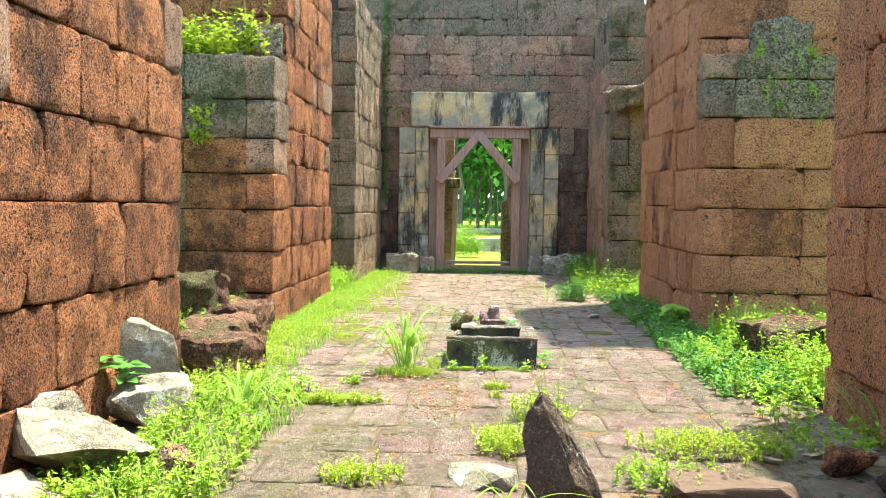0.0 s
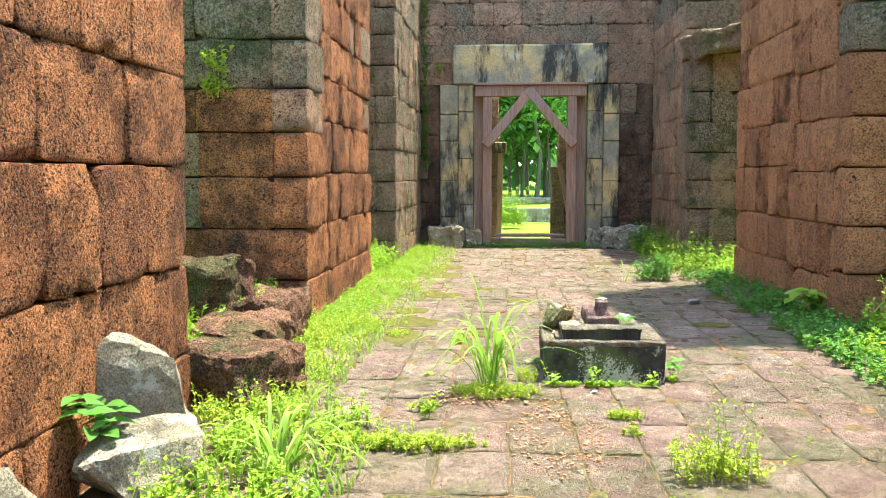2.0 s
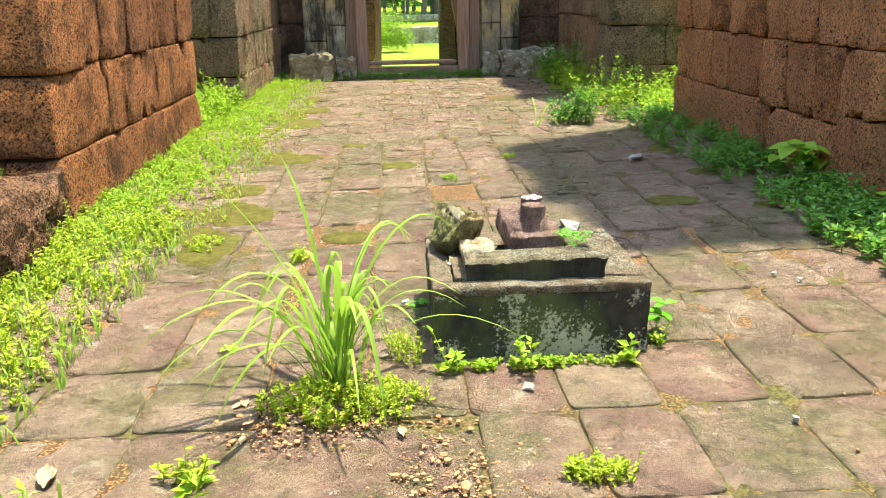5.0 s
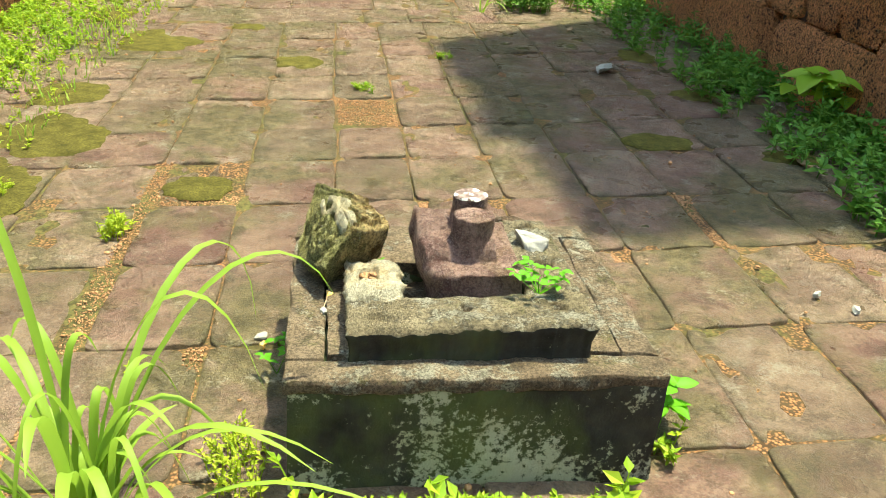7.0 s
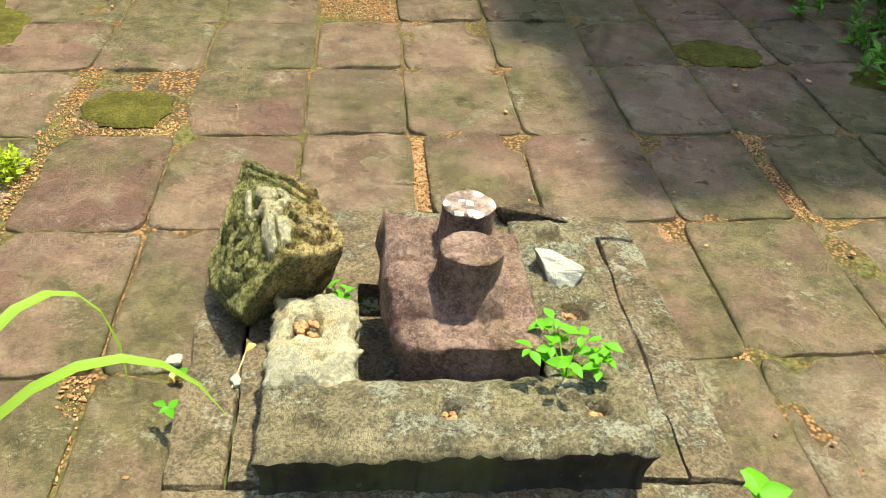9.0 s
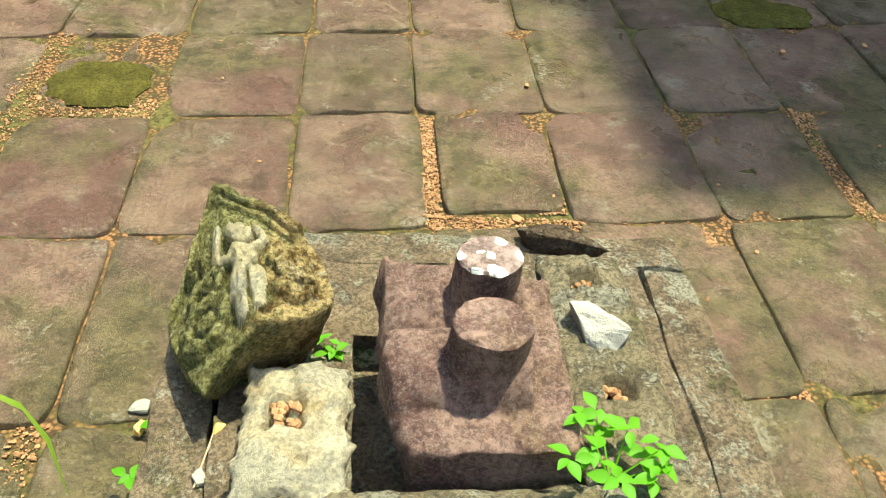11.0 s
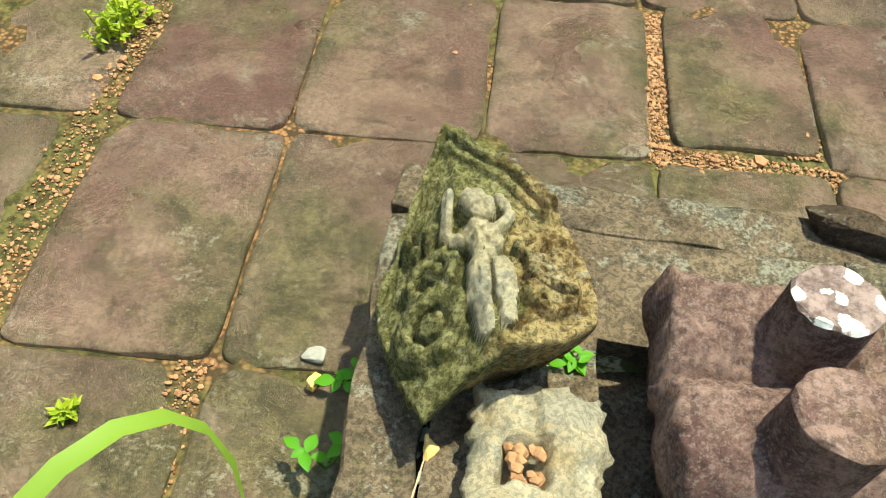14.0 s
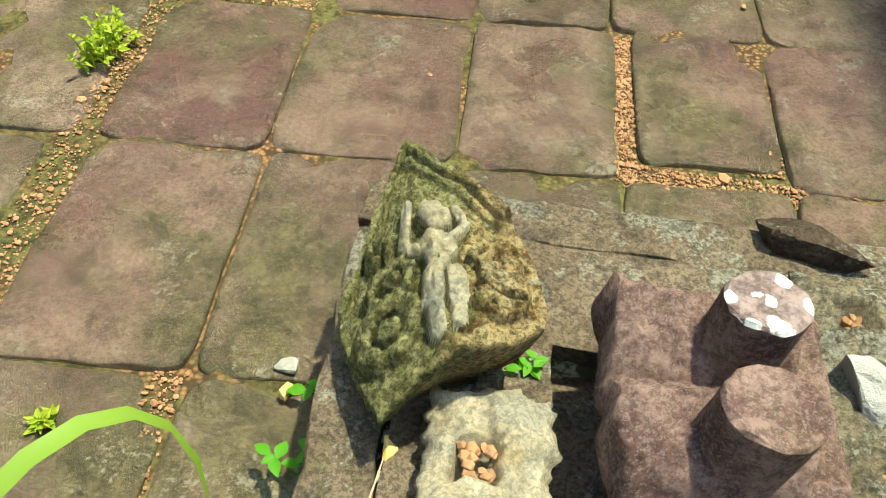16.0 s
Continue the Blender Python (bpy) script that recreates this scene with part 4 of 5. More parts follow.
# ---- carved corner fragment ----
def carved_fragment():
    """A wedge with a relief on two sloping faces that meet in a ridge: a small worn figure, scrolls, leaf work and a raised double
    border. One plain mesh. Plan positions in millimetres from the middle of the stone."""
    O = Vector((0.966, 8.819))
    at = lambda x, y: O + Vector((x, y)) * 0.001
    rim = [at(*c) for c in ((-57, 190), (-40, 186), (20, 150), (66, 110), (92, 60), (112, -12), (108, -32), (78, -56), (26, -76), (-6, -96), (-34, -118), (-64, -68), (-74, -52), (-98, 8), (-86, 60), (-72, 130))]
    ridge_top, ridge_foot = at(-54, 184), at(24, -70)
    figure = [(-18, 98, -14, 92, 14, 15), (-12, 62, -2, 52, 13, 13), (-8, 46, -4, 36, 10, 12), (-46, 112, -42, 66, 5, 12), (-42, 66, -26, 50, 5.5, 12), (-26, 50, -12, 58, 5.5, 12), (4, 66, 16, 88, 5, 12), (16, 88, 4, 112, 5, 11),
              (-8, 22, -4, -8, 9, 13), (-4, -8, 6, -42, 6.5, 11), (14, 24, 20, -8, 9, 13), (20, -8, 24, -34, 6.5, 11)]
    strokes = [(at(a + 5, b - 16), at(c + 5, d - 16), w * 0.00115, h * 0.00115) for a, b, c, d, w, h in figure]
    nfig = len(strokes)
    r = random.Random(63)
    # scrolls on the mossy flank: bosses set round three whorls
    for cx, cy, size, count in ((-46, 12, 20, 7), (-40, -38, 25, 9), (-62, 60, 13, 5)):
        strokes.append((at(cx, cy), at(cx + 3, cy), size * 0.00042, 0.020))
        for k in range(count):
            a = 2 * math.pi * k / count + 0.4
            p = at(cx + size * math.cos(a), cy + size * math.sin(a) * 1.1)
            q = at(cx + size * math.cos(a + 0.45) * 0.9, cy + size * math.sin(a + 0.45))
            strokes.append((p, q, size * 0.00034 * r.uniform(0.8, 1.2), r.uniform(0.014, 0.021)))
    # leaf work fanning over the brown flank
    for k in range(7):
        a = math.radians(62 - 17 * k)
        p, q = 34 + r.uniform(-3, 3), 62 + r.uniform(-8, 10)
        strokes.append((at(18 + p * math.cos(a) * 0.9, 6 + p * math.sin(a)), at(18 + q * math.cos(a) * 0.9, 6 + q * math.sin(a)), 0.0058, 0.013))
        strokes.append((at(30 + q * math.cos(a) * 0.75, 2 + q * math.sin(a) * 0.9), at(34 + q * math.cos(a) * 0.75, 4 + q * math.sin(a) * 0.9), 0.008, 0.014))
    # the border: an outer band, a groove and an inner roll along both upper edges
    for pts, inset in ((((-57, 186), (20, 146), (64, 108)), 0), (((-52, 164), (14, 130), (56, 92)), 1), (((-60, 180), (-78, 100), (-96, 14)), 0)):
        for a, b in zip(pts, pts[1:]):
            strokes.append((at(*a), at(*b), 0.0075 if inset == 0 else 0.0045, 0.013 if inset == 0 else 0.008))
    bm = bmesh.new()
    nr, na = 84, 230
    n_c = len(rim)
    mid = at(0, 20)
    edge = []
    for k in range(na):
        u = k / na * n_c
        i = int(u) % n_c
        e = rim[i].lerp(rim[(i + 1) % n_c], u - int(u))
        edge.append(e + Vector((noise.noise(Vector((e.x * 60, e.y * 60, 1))), noise.noise(Vector((e.x * 60, e.y * 60, 7))))) * 0.004)

    def lift(p):
        along = max(-0.2, min(1.2, (ridge_top.y - p.y) / (ridge_top.y - ridge_foot.y)))
        off = p.x - ridge_top.lerp(ridge_foot, along).x
        z = 0.396 + 0.012 * along - (1.02 * -off if off < 0 else 0.12 * off)
        best = 0.0
        for a, b, w, h in strokes:
            ab = b - a
            t = max(0.0, min(1.0, (p - a).dot(ab) / max(ab.length_squared, 1e-9)))
            d = (p - a.lerp(b, t)).length / (w * 1.15)
            if d < 1:
                best = max(best, h * min(1.0, 2.4 * (1 - d * d)) ** 0.7 + 0.35 * h * (1 - d))
        return z + best + 0.006 * noise.noise(Vector((p.x * 38, p.y * 38, 2))) + 0.005 * noise.noise(Vector((p.x * 105, p.y * 105, 5))) + 0.0025 * noise.noise(Vector((p.x * 230, p.y * 230, 9)))

    centre = bm.verts.new((mid.x, mid.y, lift(mid)))
    rings = []
    for j in range(1, nr + 1):
        row = []
        for k in range(na):
            p = mid.lerp(edge[k], j / nr)
            row.append(bm.verts.new((p.x, p.y, lift(p) - (0.008 if j == nr else 0.0))))
        rings.append(row)
    for k in range(na):
        bm.faces.new((centre, rings[0][k], rings[0][(k + 1) % na]))
    for j in range(nr - 1):
        for k in range(na):
            m_ = (k + 1) % na
            q = mid.lerp(edge[k], (j + 1.5) / nr)
            worn = any((q - a.lerp(b, max(0.0, min(1.0, (q - a).dot(b - a) / max((b - a).length_squared, 1e-9))))).length < w for a, b, w, h in strokes[:nfig])
            bm.faces.new((rings[j][k], rings[j + 1][k], rings[j + 1][m_], rings[j][m_])).material_index = int(worn)
    prev = rings[-1]
    foot_mid = at(-4, 52)
    for f in (0.2, 0.4, 0.6, 0.8, 1.0):
        row = []
        for k in range(na):
            e = edge[k]
            p = e.lerp(foot_mid, 0.34 * f ** 1.3)
            top = rings[-1][k].co.z
            nz = noise.noise(Vector((e.x * 40, e.y * 40, f * 4))) + 0.5 * noise.noise(Vector((e.x * 100, e.y * 100, f * 9)))
            row.append(bm.verts.new((p.x + 0.008 * nz, p.y + 0.008 * nz, top + (PZ + 0.004 - top) * f)))
        for k in range(na):
            m_ = (k + 1) % na
            bm.faces.new((prev[k], row[k], row[m_], prev[m_]))
        prev = row
    bm.faces.new(prev[::-1])
    return bm


carving = link_mesh("carved_stone_fragment", carved_fragment(), CARVED, smooth=True)
carving.data.materials.append(WORN)
tagged(carving, "mossy yellow-brown corner stone with worn carved relief", "stone carving")

# ---- loose stones ----
rock("white_stone", "angular white stone lying on the socket slab", (1.400, 8.798, 0.336), (0.088, 0.046, 0.036), 5, WHITE_STONE, -38, tilt=(0, 6), points=12)
rock("slab_chip", "dark broken stone chip on the pedestal rim", (1.425, 9.072, PZ - 0.006), (0.155, 0.062, 0.046), 8, DARK_ROCK, -14, tilt=(14, 0), points=11)
# rubble along the west side
rock("fallen_stone", "flat pale sandstone block fallen beside the wall", (-0.80, 5.32, -0.03), (0.74, 0.80, 0.30), 3, RUBBLE, 18, group="fallen stones", points=11, tilt=(4, 6))
rock("fallen_stone", "grey sandstone block leaning on the wall foot", (-1.08, 5.75, -0.03), (0.42, 0.6, 0.40), 14, RUBBLE, -12, group="fallen stones", points=12)
rock("fallen_stone", "worn pale stone with a round carved edge", (-0.86, 6.38, -0.03), (0.52, 0.42, 0.30), 23, RUBBLE, 35, group="fallen stones", points=14)
rock("standing_stone", "upright lichened stone leaning against the wall", (-0.93, 6.70, -0.03), (0.40, 0.34, 0.66), 31, RUBBLE, 12, group="fallen stones", points=13, tilt=(-6, -8))
rock("fallen_stone", "small reddish stone among weeds", (-0.36, 5.45, -0.02), (0.22, 0.18, 0.16), 7, LATERITE_PALE, 0, group="fallen stones")
rock("fallen_stone", "small pale stone among grass", (-0.24, 6.42, -0.02), (0.16, 0.12, 0.09), 19, RUBBLE, 20, group="fallen stones")
rock("fallen_stone", "low mossy stone at the wall foot", (-0.85, 4.85, -0.03), (0.5, 0.5, 0.16), 29, RUBBLE, 20, group="fallen stones")
rock("standing_stone", "dark pointed stone standing in the paving", (1.49, 5.08, -0.03), (0.44, 0.36, 0.57), 37, DARK_ROCK, 30, points=14, tilt=(0, -6), taper=0.8)
rock("fallen_stone", "pale broken stone on the paving", (1.16, 5.42, -0.02), (0.34, 0.28, 0.10), 41, RUBBLE, 0, group="fallen stones")
rock("soil_mound", "brown crumbly soil mound on the paving", (2.32, 5.30, -0.03), (0.60, 0.36, 0.13), 43, SOIL, 8, category="soil", points=26)
rock("fallen_stone", "orange laterite stone by the wall", (3.02, 5.72, -0.02), (0.24, 0.18, 0.15), 47, LATERITE, 15, group="fallen stones")
rock("fallen_stone", "dark stone by the wall", (3.18, 5.42, -0.02), (0.30, 0.22, 0.16), 53, DARK_ROCK, 0, group="fallen stones")
# stones by the end wall
for x, y, sx, sy, sz, sd in ((-0.50, 18.72, 0.62, 0.5, 0.43, 3), (0.02, 18.85, 0.26, 0.34, 0.36, 4), (2.74, 18.75, 0.78, 0.5, 0.42, 5), (2.22, 18.98, 0.26, 0.22, 0.36, 6)):
    bm = box(-sx / 2, sx / 2, -sy / 2, sy / 2, -0.03, sz * 0.85, 0.05, 2)
    grain(bm, 0.06, 0.085, 4.5, sd)
    ob = link_mesh("stone_block", bm, RUBBLE)
    ob.location = (x, y, 0)
    tagged(ob, "squared grey stone block before the end wall", "stone block", "blocks by the end wall")


def laterite_lump(x, y, z, sx, sy, sz, turn, seed, label, material=LATERITE_MOSSY, tilt=(0, 0)):
    bm = box(-sx / 2, sx / 2, -sy / 2, sy / 2, 0, sz, 0.04, 2)
    grain(bm, 0.06, 0.06, 4.0, seed)
    ob = link_mesh("laterite_block", bm, material)
    ob.matrix_world = pose(x, y, z, tilt[0], tilt[1], turn)
    return tagged(ob, label, "stone block", "tumbled laterite blocks")


laterite_lump(-0.93, 7.88, -0.03, 0.52, 0.62, 0.35, -22, 1, "tumbled laterite block, mossy on its shaded face")
laterite_lump(-1.13, 8.62, -0.03, 0.50, 0.78, 0.36, 3, 2, "laterite sill block in the side opening")
laterite_lump(-1.20, 9.40, -0.03, 0.46, 0.70, 0.40, -4, 3, "laterite sill block in the side opening")
laterite_lump(-1.26, 10.06, -0.03, 0.46, 0.5, 0.36, 5, 6, "laterite sill block in the side opening")
laterite_lump(-1.80, 9.30, 0.24, 0.95, 0.55, 0.42, -8, 4, "laterite block with a flat dark top")
laterite_lump(3.85, 8.85, -0.05, 0.75, 0.6, 0.42, 12, 5, "tumbled laterite block under weeds")
laterite_lump(3.75, 15.9, 3.06, 0.95, 0.75, 0.34, 10, 7, "slipped laterite block resting on the wall", LATERITE_GREY, (0, -10))
laterite_lump(4.25, 10.75, 2.95, 0.6, 0.5, 0.4, 25, 8, "loose dark laterite block on the ledge", LATERITE_GREY)
laterite_lump(-1.35, 10.7, 2.92, 0.5, 0.45, 0.35, 12, 9, "loose grey laterite block on the ledge", LATERITE_GREY)
# raised earth in the two near side openings
for nm, x0, x1, y0, y1, h in (("earth_bank_west", -3.6, -1.25, 7.6, 10.4, 0.24), ("earth_bank_east", 3.5, 6.0, 7.1, 10.4, 0.12), ("earth_bank_west_far", -3.4, -1.1, 13.85, 15.7, 0.1), ("earth_bank_east_far", 3.4, 5.8, 13.85, 15.85, 0.12)):
    bm = bmesh.new()
    bmesh.ops.create_grid(bm, x_segments=24, y_segments=24, size=1)
    for v in bm.verts:
        u, w = v.co.x, v.co.y
        v.co = Vector(((x0 + x1) / 2 + u * (x1 - x0) / 2, (y0 + y1) / 2 + w * (y1 - y0) / 2, h * (1 - 0.6 * abs(u) ** 3) + 0.05 * noise.noise(Vector((u * 4, w * 4, x0)))))
    tagged(link_mesh(nm, bm, LAWN), "grassy earth in a side opening", "ground", kind="structure")


# ---- beyond the doorway ----
wall_p = setting("wall_passage", "roofless laterite walls beyond the doorway")
pier(wall_p, 51, -0.9, 0.42, 21.7, 22.5, -0.15, 3.0, "sen", mean=0.42, width=0.4, main="laterite_brown")
pier(wall_p, 52, 2.0, 3.2, 20.35, 22.6, -0.15, 3.3, "wsn", mean=0.42, width=0.45, main="laterite_brown")
pier(wall_p, 53, 1.58, 1.98, 21.9, 22.5, -0.15, 1.5, "wsn", mean=0.4, width=0.34, main="laterite_grey")
pier(wall_p, 54, 1.72, 1.98, 21.95, 22.45, 1.5, 2.2, "wsn", mean=0.36, width=0.3, main="laterite_grey")
part("corbel", box(0.26, 0.60, 21.5, 21.9, 1.78, 2.02, 0.02), JAMB, wall_p, "sandstone corbel")
prop = thing("timber_prop", "leaning grey timber prop against the passage wall", "timber prop")
part("prop_beam", beam((2.02, 21.3, -0.05), (1.72, 21.5, 1.55), 0.1, 0.1, 21), TIMBER, prop)
prop = thing("timber_prop", "upright timber prop under the stone corbel", "timber prop")
part("prop_beam", beam((0.44, 21.45, -0.12), (0.48, 21.6, 1.8), 0.11, 0.11, 22), TIMBER, prop)
rail = thing("stone_balustrade", "low ruined stone balustrade on the lawn", "balustrade")
for k, (x0, x1, y, z0, z1) in enumerate(((-3, 5, 30.5, 0.05, 0.28), (-3.4, 4.6, 32.5, 0.38, 0.58), (-3, -2.4, 32.5, -0.16, 0.4), (-0.3, 0.3, 32.5, -0.16, 0.4), (2.6, 3.2, 32.5, -0.16, 0.4))):
    bm = box(x0, x1, y, y + 0.35, z0 - (0.25 if k == 0 else 0), z1, 0.03)
    grain(bm, 0.5, 0.04, 1.5, k)
    part("rail" if k < 2 else "rail_post", bm, RUBBLE, rail)


# ---- plants ----
def leaf_mesh(centres, axes, sizes, wide=0.45, fold=0.25, rng=None):
    """Vertices and faces of many pointed leaves: each a folded kite of four triangles."""
    n = len(centres)
    a = axes / np.linalg.norm(axes, axis=1, keepdims=True)
    side = np.cross(a, np.array([0, 0, 1.0]) + 0.35 * rng.normal(size=(n, 3)))
    side /= np.linalg.norm(side, axis=1, keepdims=True) + 1e-9
    up = np.cross(side, a)
    L = sizes[:, None]
    base = centres
    tip = centres + a * L
    m1 = centres + a * L * 0.42
    left = m1 + side * L * wide * 0.5 + up * L * fold * 0.4
    right = m1 - side * L * wide * 0.5 + up * L * fold * 0.4
    m2 = m1 - up * L * 0.03
    verts = np.stack((base, left, tip, right, m2), axis=1).reshape(-1, 3)
    f = np.array([(0, 4, 1), (1, 4, 2), (2, 4, 3), (3, 4, 0)])
    faces = (np.arange(n)[:, None, None] * 5 + f[None]).reshape(-1, 3)
    return verts, faces


def from_arrays(name, verts, faces, material, parent=None):
    me = bpy.data.meshes.new(name)
    me.from_pydata(verts.tolist(), [], faces.tolist())
    me.materials.append(material)
    ob = new(name, me)
    if parent is not None:
        ob.parent = parent
    return ob


def stems_mesh(feet_, tips, thick):
    """Thin three-sided stems from feet to tips."""
    n = len(feet_)
    ang = np.array([0, 2.1, 4.2])
    ring = np.stack((np.cos(ang), np.sin(ang), 0 * ang), axis=1)
    lo = feet_[:, None] + ring[None] * thick
    hi = tips[:, None] + ring[None] * thick * 0.4
    verts = np.concatenate((lo, hi), axis=1).reshape(-1, 3)
    f = np.array([(0, 1, 4), (0, 4, 3), (1, 2, 5), (1, 5, 4), (2, 0, 3), (2, 3, 5)])
    return verts, (np.arange(n)[:, None, None] * 6 + f[None]).reshape(-1, 3)


def weeds(name, label, seed, spots, height, leaf, material, per=14, base=0.0, wide=0.5, category="weeds", up=0.25):
    """A patch of small leafy plants: at each spot a stem with leaves all the way up."""
    rng = np.random.default_rng(seed)
    spots = np.asarray(spots, float)
    n = len(spots)
    if spots.shape[1] == 2:
        spots = np.concatenate((spots, np.full((n, 1), base)), axis=1)
    h = height * rng.uniform(0.35, 1.15, n) * np.where(rng.random(n) < 0.12, 1.5, 1.0)
    lean = rng.normal(scale=0.28, size=(n, 2)) * h[:, None]
    tips = spots + np.column_stack((lean, h))
    v1, f1 = stems_mesh(spots - np.array([0, 0, 0.02]), tips, 0.0016 + 0.0015 * leaf / 0.04)
    u = rng.uniform(0.12, 1.0, (n, per))
    c = spots[:, None] + (tips - spots)[:, None] * u[..., None]
    ang = rng.uniform(0, 2 * math.pi, (n, per))
    ax = np.stack((np.cos(ang), np.sin(ang), rng.normal(up, 0.35, (n, per))), axis=2)
    size = leaf * rng.uniform(0.5, 1.3, (n, per)) * (1.1 - 0.4 * u)
    v2, f2 = leaf_mesh(c.reshape(-1, 3), ax.reshape(-1, 3), size.reshape(-1), wide, 0.25, rng)
    ob = from_arrays(name, np.concatenate((v1, v2)), np.concatenate((f1, f2 + len(v1))), material)
    return tagged(ob, label, category, kind="stuff")


def blades(name, label, seed, spots, length, material, width=0.004, base=0.0, droop=0.8, category="grass"):
    """Short grass: each blade a bent strip of three pieces."""
    rng = np.random.default_rng(seed)
    spots = np.asarray(spots, float)
    n = len(spots)
    L = length * rng.uniform(0.4, 1.2, n)
    ang = rng.uniform(0, 2 * math.pi, n)
    d = np.column_stack((np.cos(ang), np.sin(ang), np.zeros(n)))
    s = np.column_stack((-np.sin(ang), np.cos(ang), np.zeros(n))) * width
    out = rng.uniform(0.15, droop, n)
    root = np.column_stack((spots[:, 0], spots[:, 1], np.full(n, base - 0.01)))
    z = np.array([0, 0, 1.0])
    p1 = root + (d * 0.25 * out[:, None] + z * 0.5) * L[:, None]
    p2 = root + (d * 0.65 * out[:, None] + z * 0.85) * L[:, None]
    p3 = root + (d * 1.1 * out[:, None] + z * (1.0 - 0.25 * out[:, None])) * L[:, None]
    v = np.stack((root - s, root + s, p1 - s, p1 + s, p2 - s * 0.7, p2 + s * 0.7, p3), axis=1).reshape(-1, 3)
    f = np.array([(0, 1, 3), (0, 3, 2), (2, 3, 5), (2, 5, 4), (4, 5, 6)])
    ob = from_arrays(name, v, (np.arange(n)[:, None, None] * 7 + f[None]).reshape(-1, 3), material)
    return tagged(ob, label, category, kind="stuff")


def strip(seed, n, x0, x1, y0, y1, bias=0.0, clump=1.7):
    """Spots in a strip, gathered in clumps; bias > 0 draws them to x0, < 0 to x1."""
    rng = np.random.default_rng(seed)
    out = []
    while len(out) < n:
        x, y = rng.random(), rng.uniform(y0, y1)
        if bias > 0:
            x = x ** (1 + bias)
        elif bias < 0:
            x = 1 - x ** (1 - bias)
        px = x0 + (x1 - x0) * x
        if noise.noise(Vector((px * clump, y * clump, seed))) > rng.uniform(-0.55, 0.4):
            out.append((px, y))
    return out


def disc(seed, n, cx, cy, rx, ry):
    rng = np.random.default_rng(seed)
    a, q = rng.uniform(0, 2 * math.pi, n), np.sqrt(rng.random(n)) * rng.uniform(0.6, 1.0, n)
    return np.column_stack((cx + rx * q * np.cos(a), cy + ry * q * np.sin(a)))


# west side of the floor
weeds("weed_border", "bright green weeds along the foot of the wall", 1, strip(1, 1500, -1.10, -0.5, 10.2, 18.4, 0.9, 3.2), 0.08, 0.032, WEED, 12)
blades("grass_border", "bright yellow-green grass along the foot of the wall", 2, strip(2, 3400, -1.08, -0.25, 10.2, 18.6, 1.2, 2.6), 0.06, GRASS)
weeds("weed_border", "bright green leafy weeds among fallen stones", 3, strip(3, 420, -0.72, -0.05, 4.7, 7.5, 0.5, 2.8), 0.16, 0.042, WEED, 14)
weeds("weed_border", "yellow-green weeds beside the tumbled blocks", 4, strip(4, 620, -1.0, -0.42, 7.3, 10.3, 0.6, 2.6), 0.13, 0.030, LIME, 13)
weeds("weed_bank", "weeds on the earth of the side opening", 5, strip(5, 800, -2.9, -1.3, 7.7, 10.3, -0.3), 0.2, 0.04, WEED, 14, base=0.2)
blades("grass_border", "bright grass among the fallen stones", 6, strip(6, 650, -0.70, 0.0, 4.9, 7.6, 0.4, 2.6), 0.13, GRASS, 0.005)
weeds("weed_bank", "weeds on the earth of the far side opening", 7, strip(8, 500, -2.6, -1.0, 13.9, 15.7), 0.28, 0.05, WEED, 14, base=0.05)
weeds("weed_border", "yellow-green low weeds spreading over the paving edge", 9, strip(9, 1300, -1.05, -0.2, 10.2, 18.4, 0.9, 2.4), 0.04, 0.022, LIME, 9)
blades("grass_border", "bright short grass beside the tumbled blocks", 10, strip(10, 1500, -1.0, -0.35, 7.4, 10.3, 0.7, 2.4), 0.09, GRASS, 0.004)
# east side
weeds("weed_border", "green leafy weeds along the shaded wall foot", 11, strip(11, 900, 2.85, 3.42, 7.4, 14.2, -0.8), 0.15, 0.055, WEED_DARK, 13)
weeds("weed_border", "bright green weeds along the wall foot", 12, strip(12, 260, 2.95, 3.8, 5.8, 9.6, -0.3), 0.19, 0.06, WEED, 14)
weeds("weed_bank", "tall bright weeds in the far side opening", 13, strip(13, 700, 2.7, 4.4, 13.9, 18.3, -0.5), 0.36, 0.055, WEED, 18)
weeds("weed_bank", "weeds on the earth of the side opening", 14, strip(14, 800, 3.45, 5.4, 7.2, 10.3, 0.3), 0.30, 0.05, WEED, 16, base=0.08)
weeds("weed_clump", "leafy green weeds growing in a floor joint", 15, disc(15, 70, 2.45, 13.8, 0.25, 0.2), 0.32, 0.05, WEED_DARK, 16)
weeds("weed_clump", "tall leafy weeds before the end wall", 16, disc(16, 60, 3.0, 17.6, 0.35, 0.5), 0.5, 0.075, WEED_DARK, 16)
# end of the hall
weeds("weed_border", "low green weeds before the doorway", 17, strip(17, 800, -1.0, 3.3, 18.55, 19.1, 0.0), 0.11, 0.035, WEED_DARK, 12)
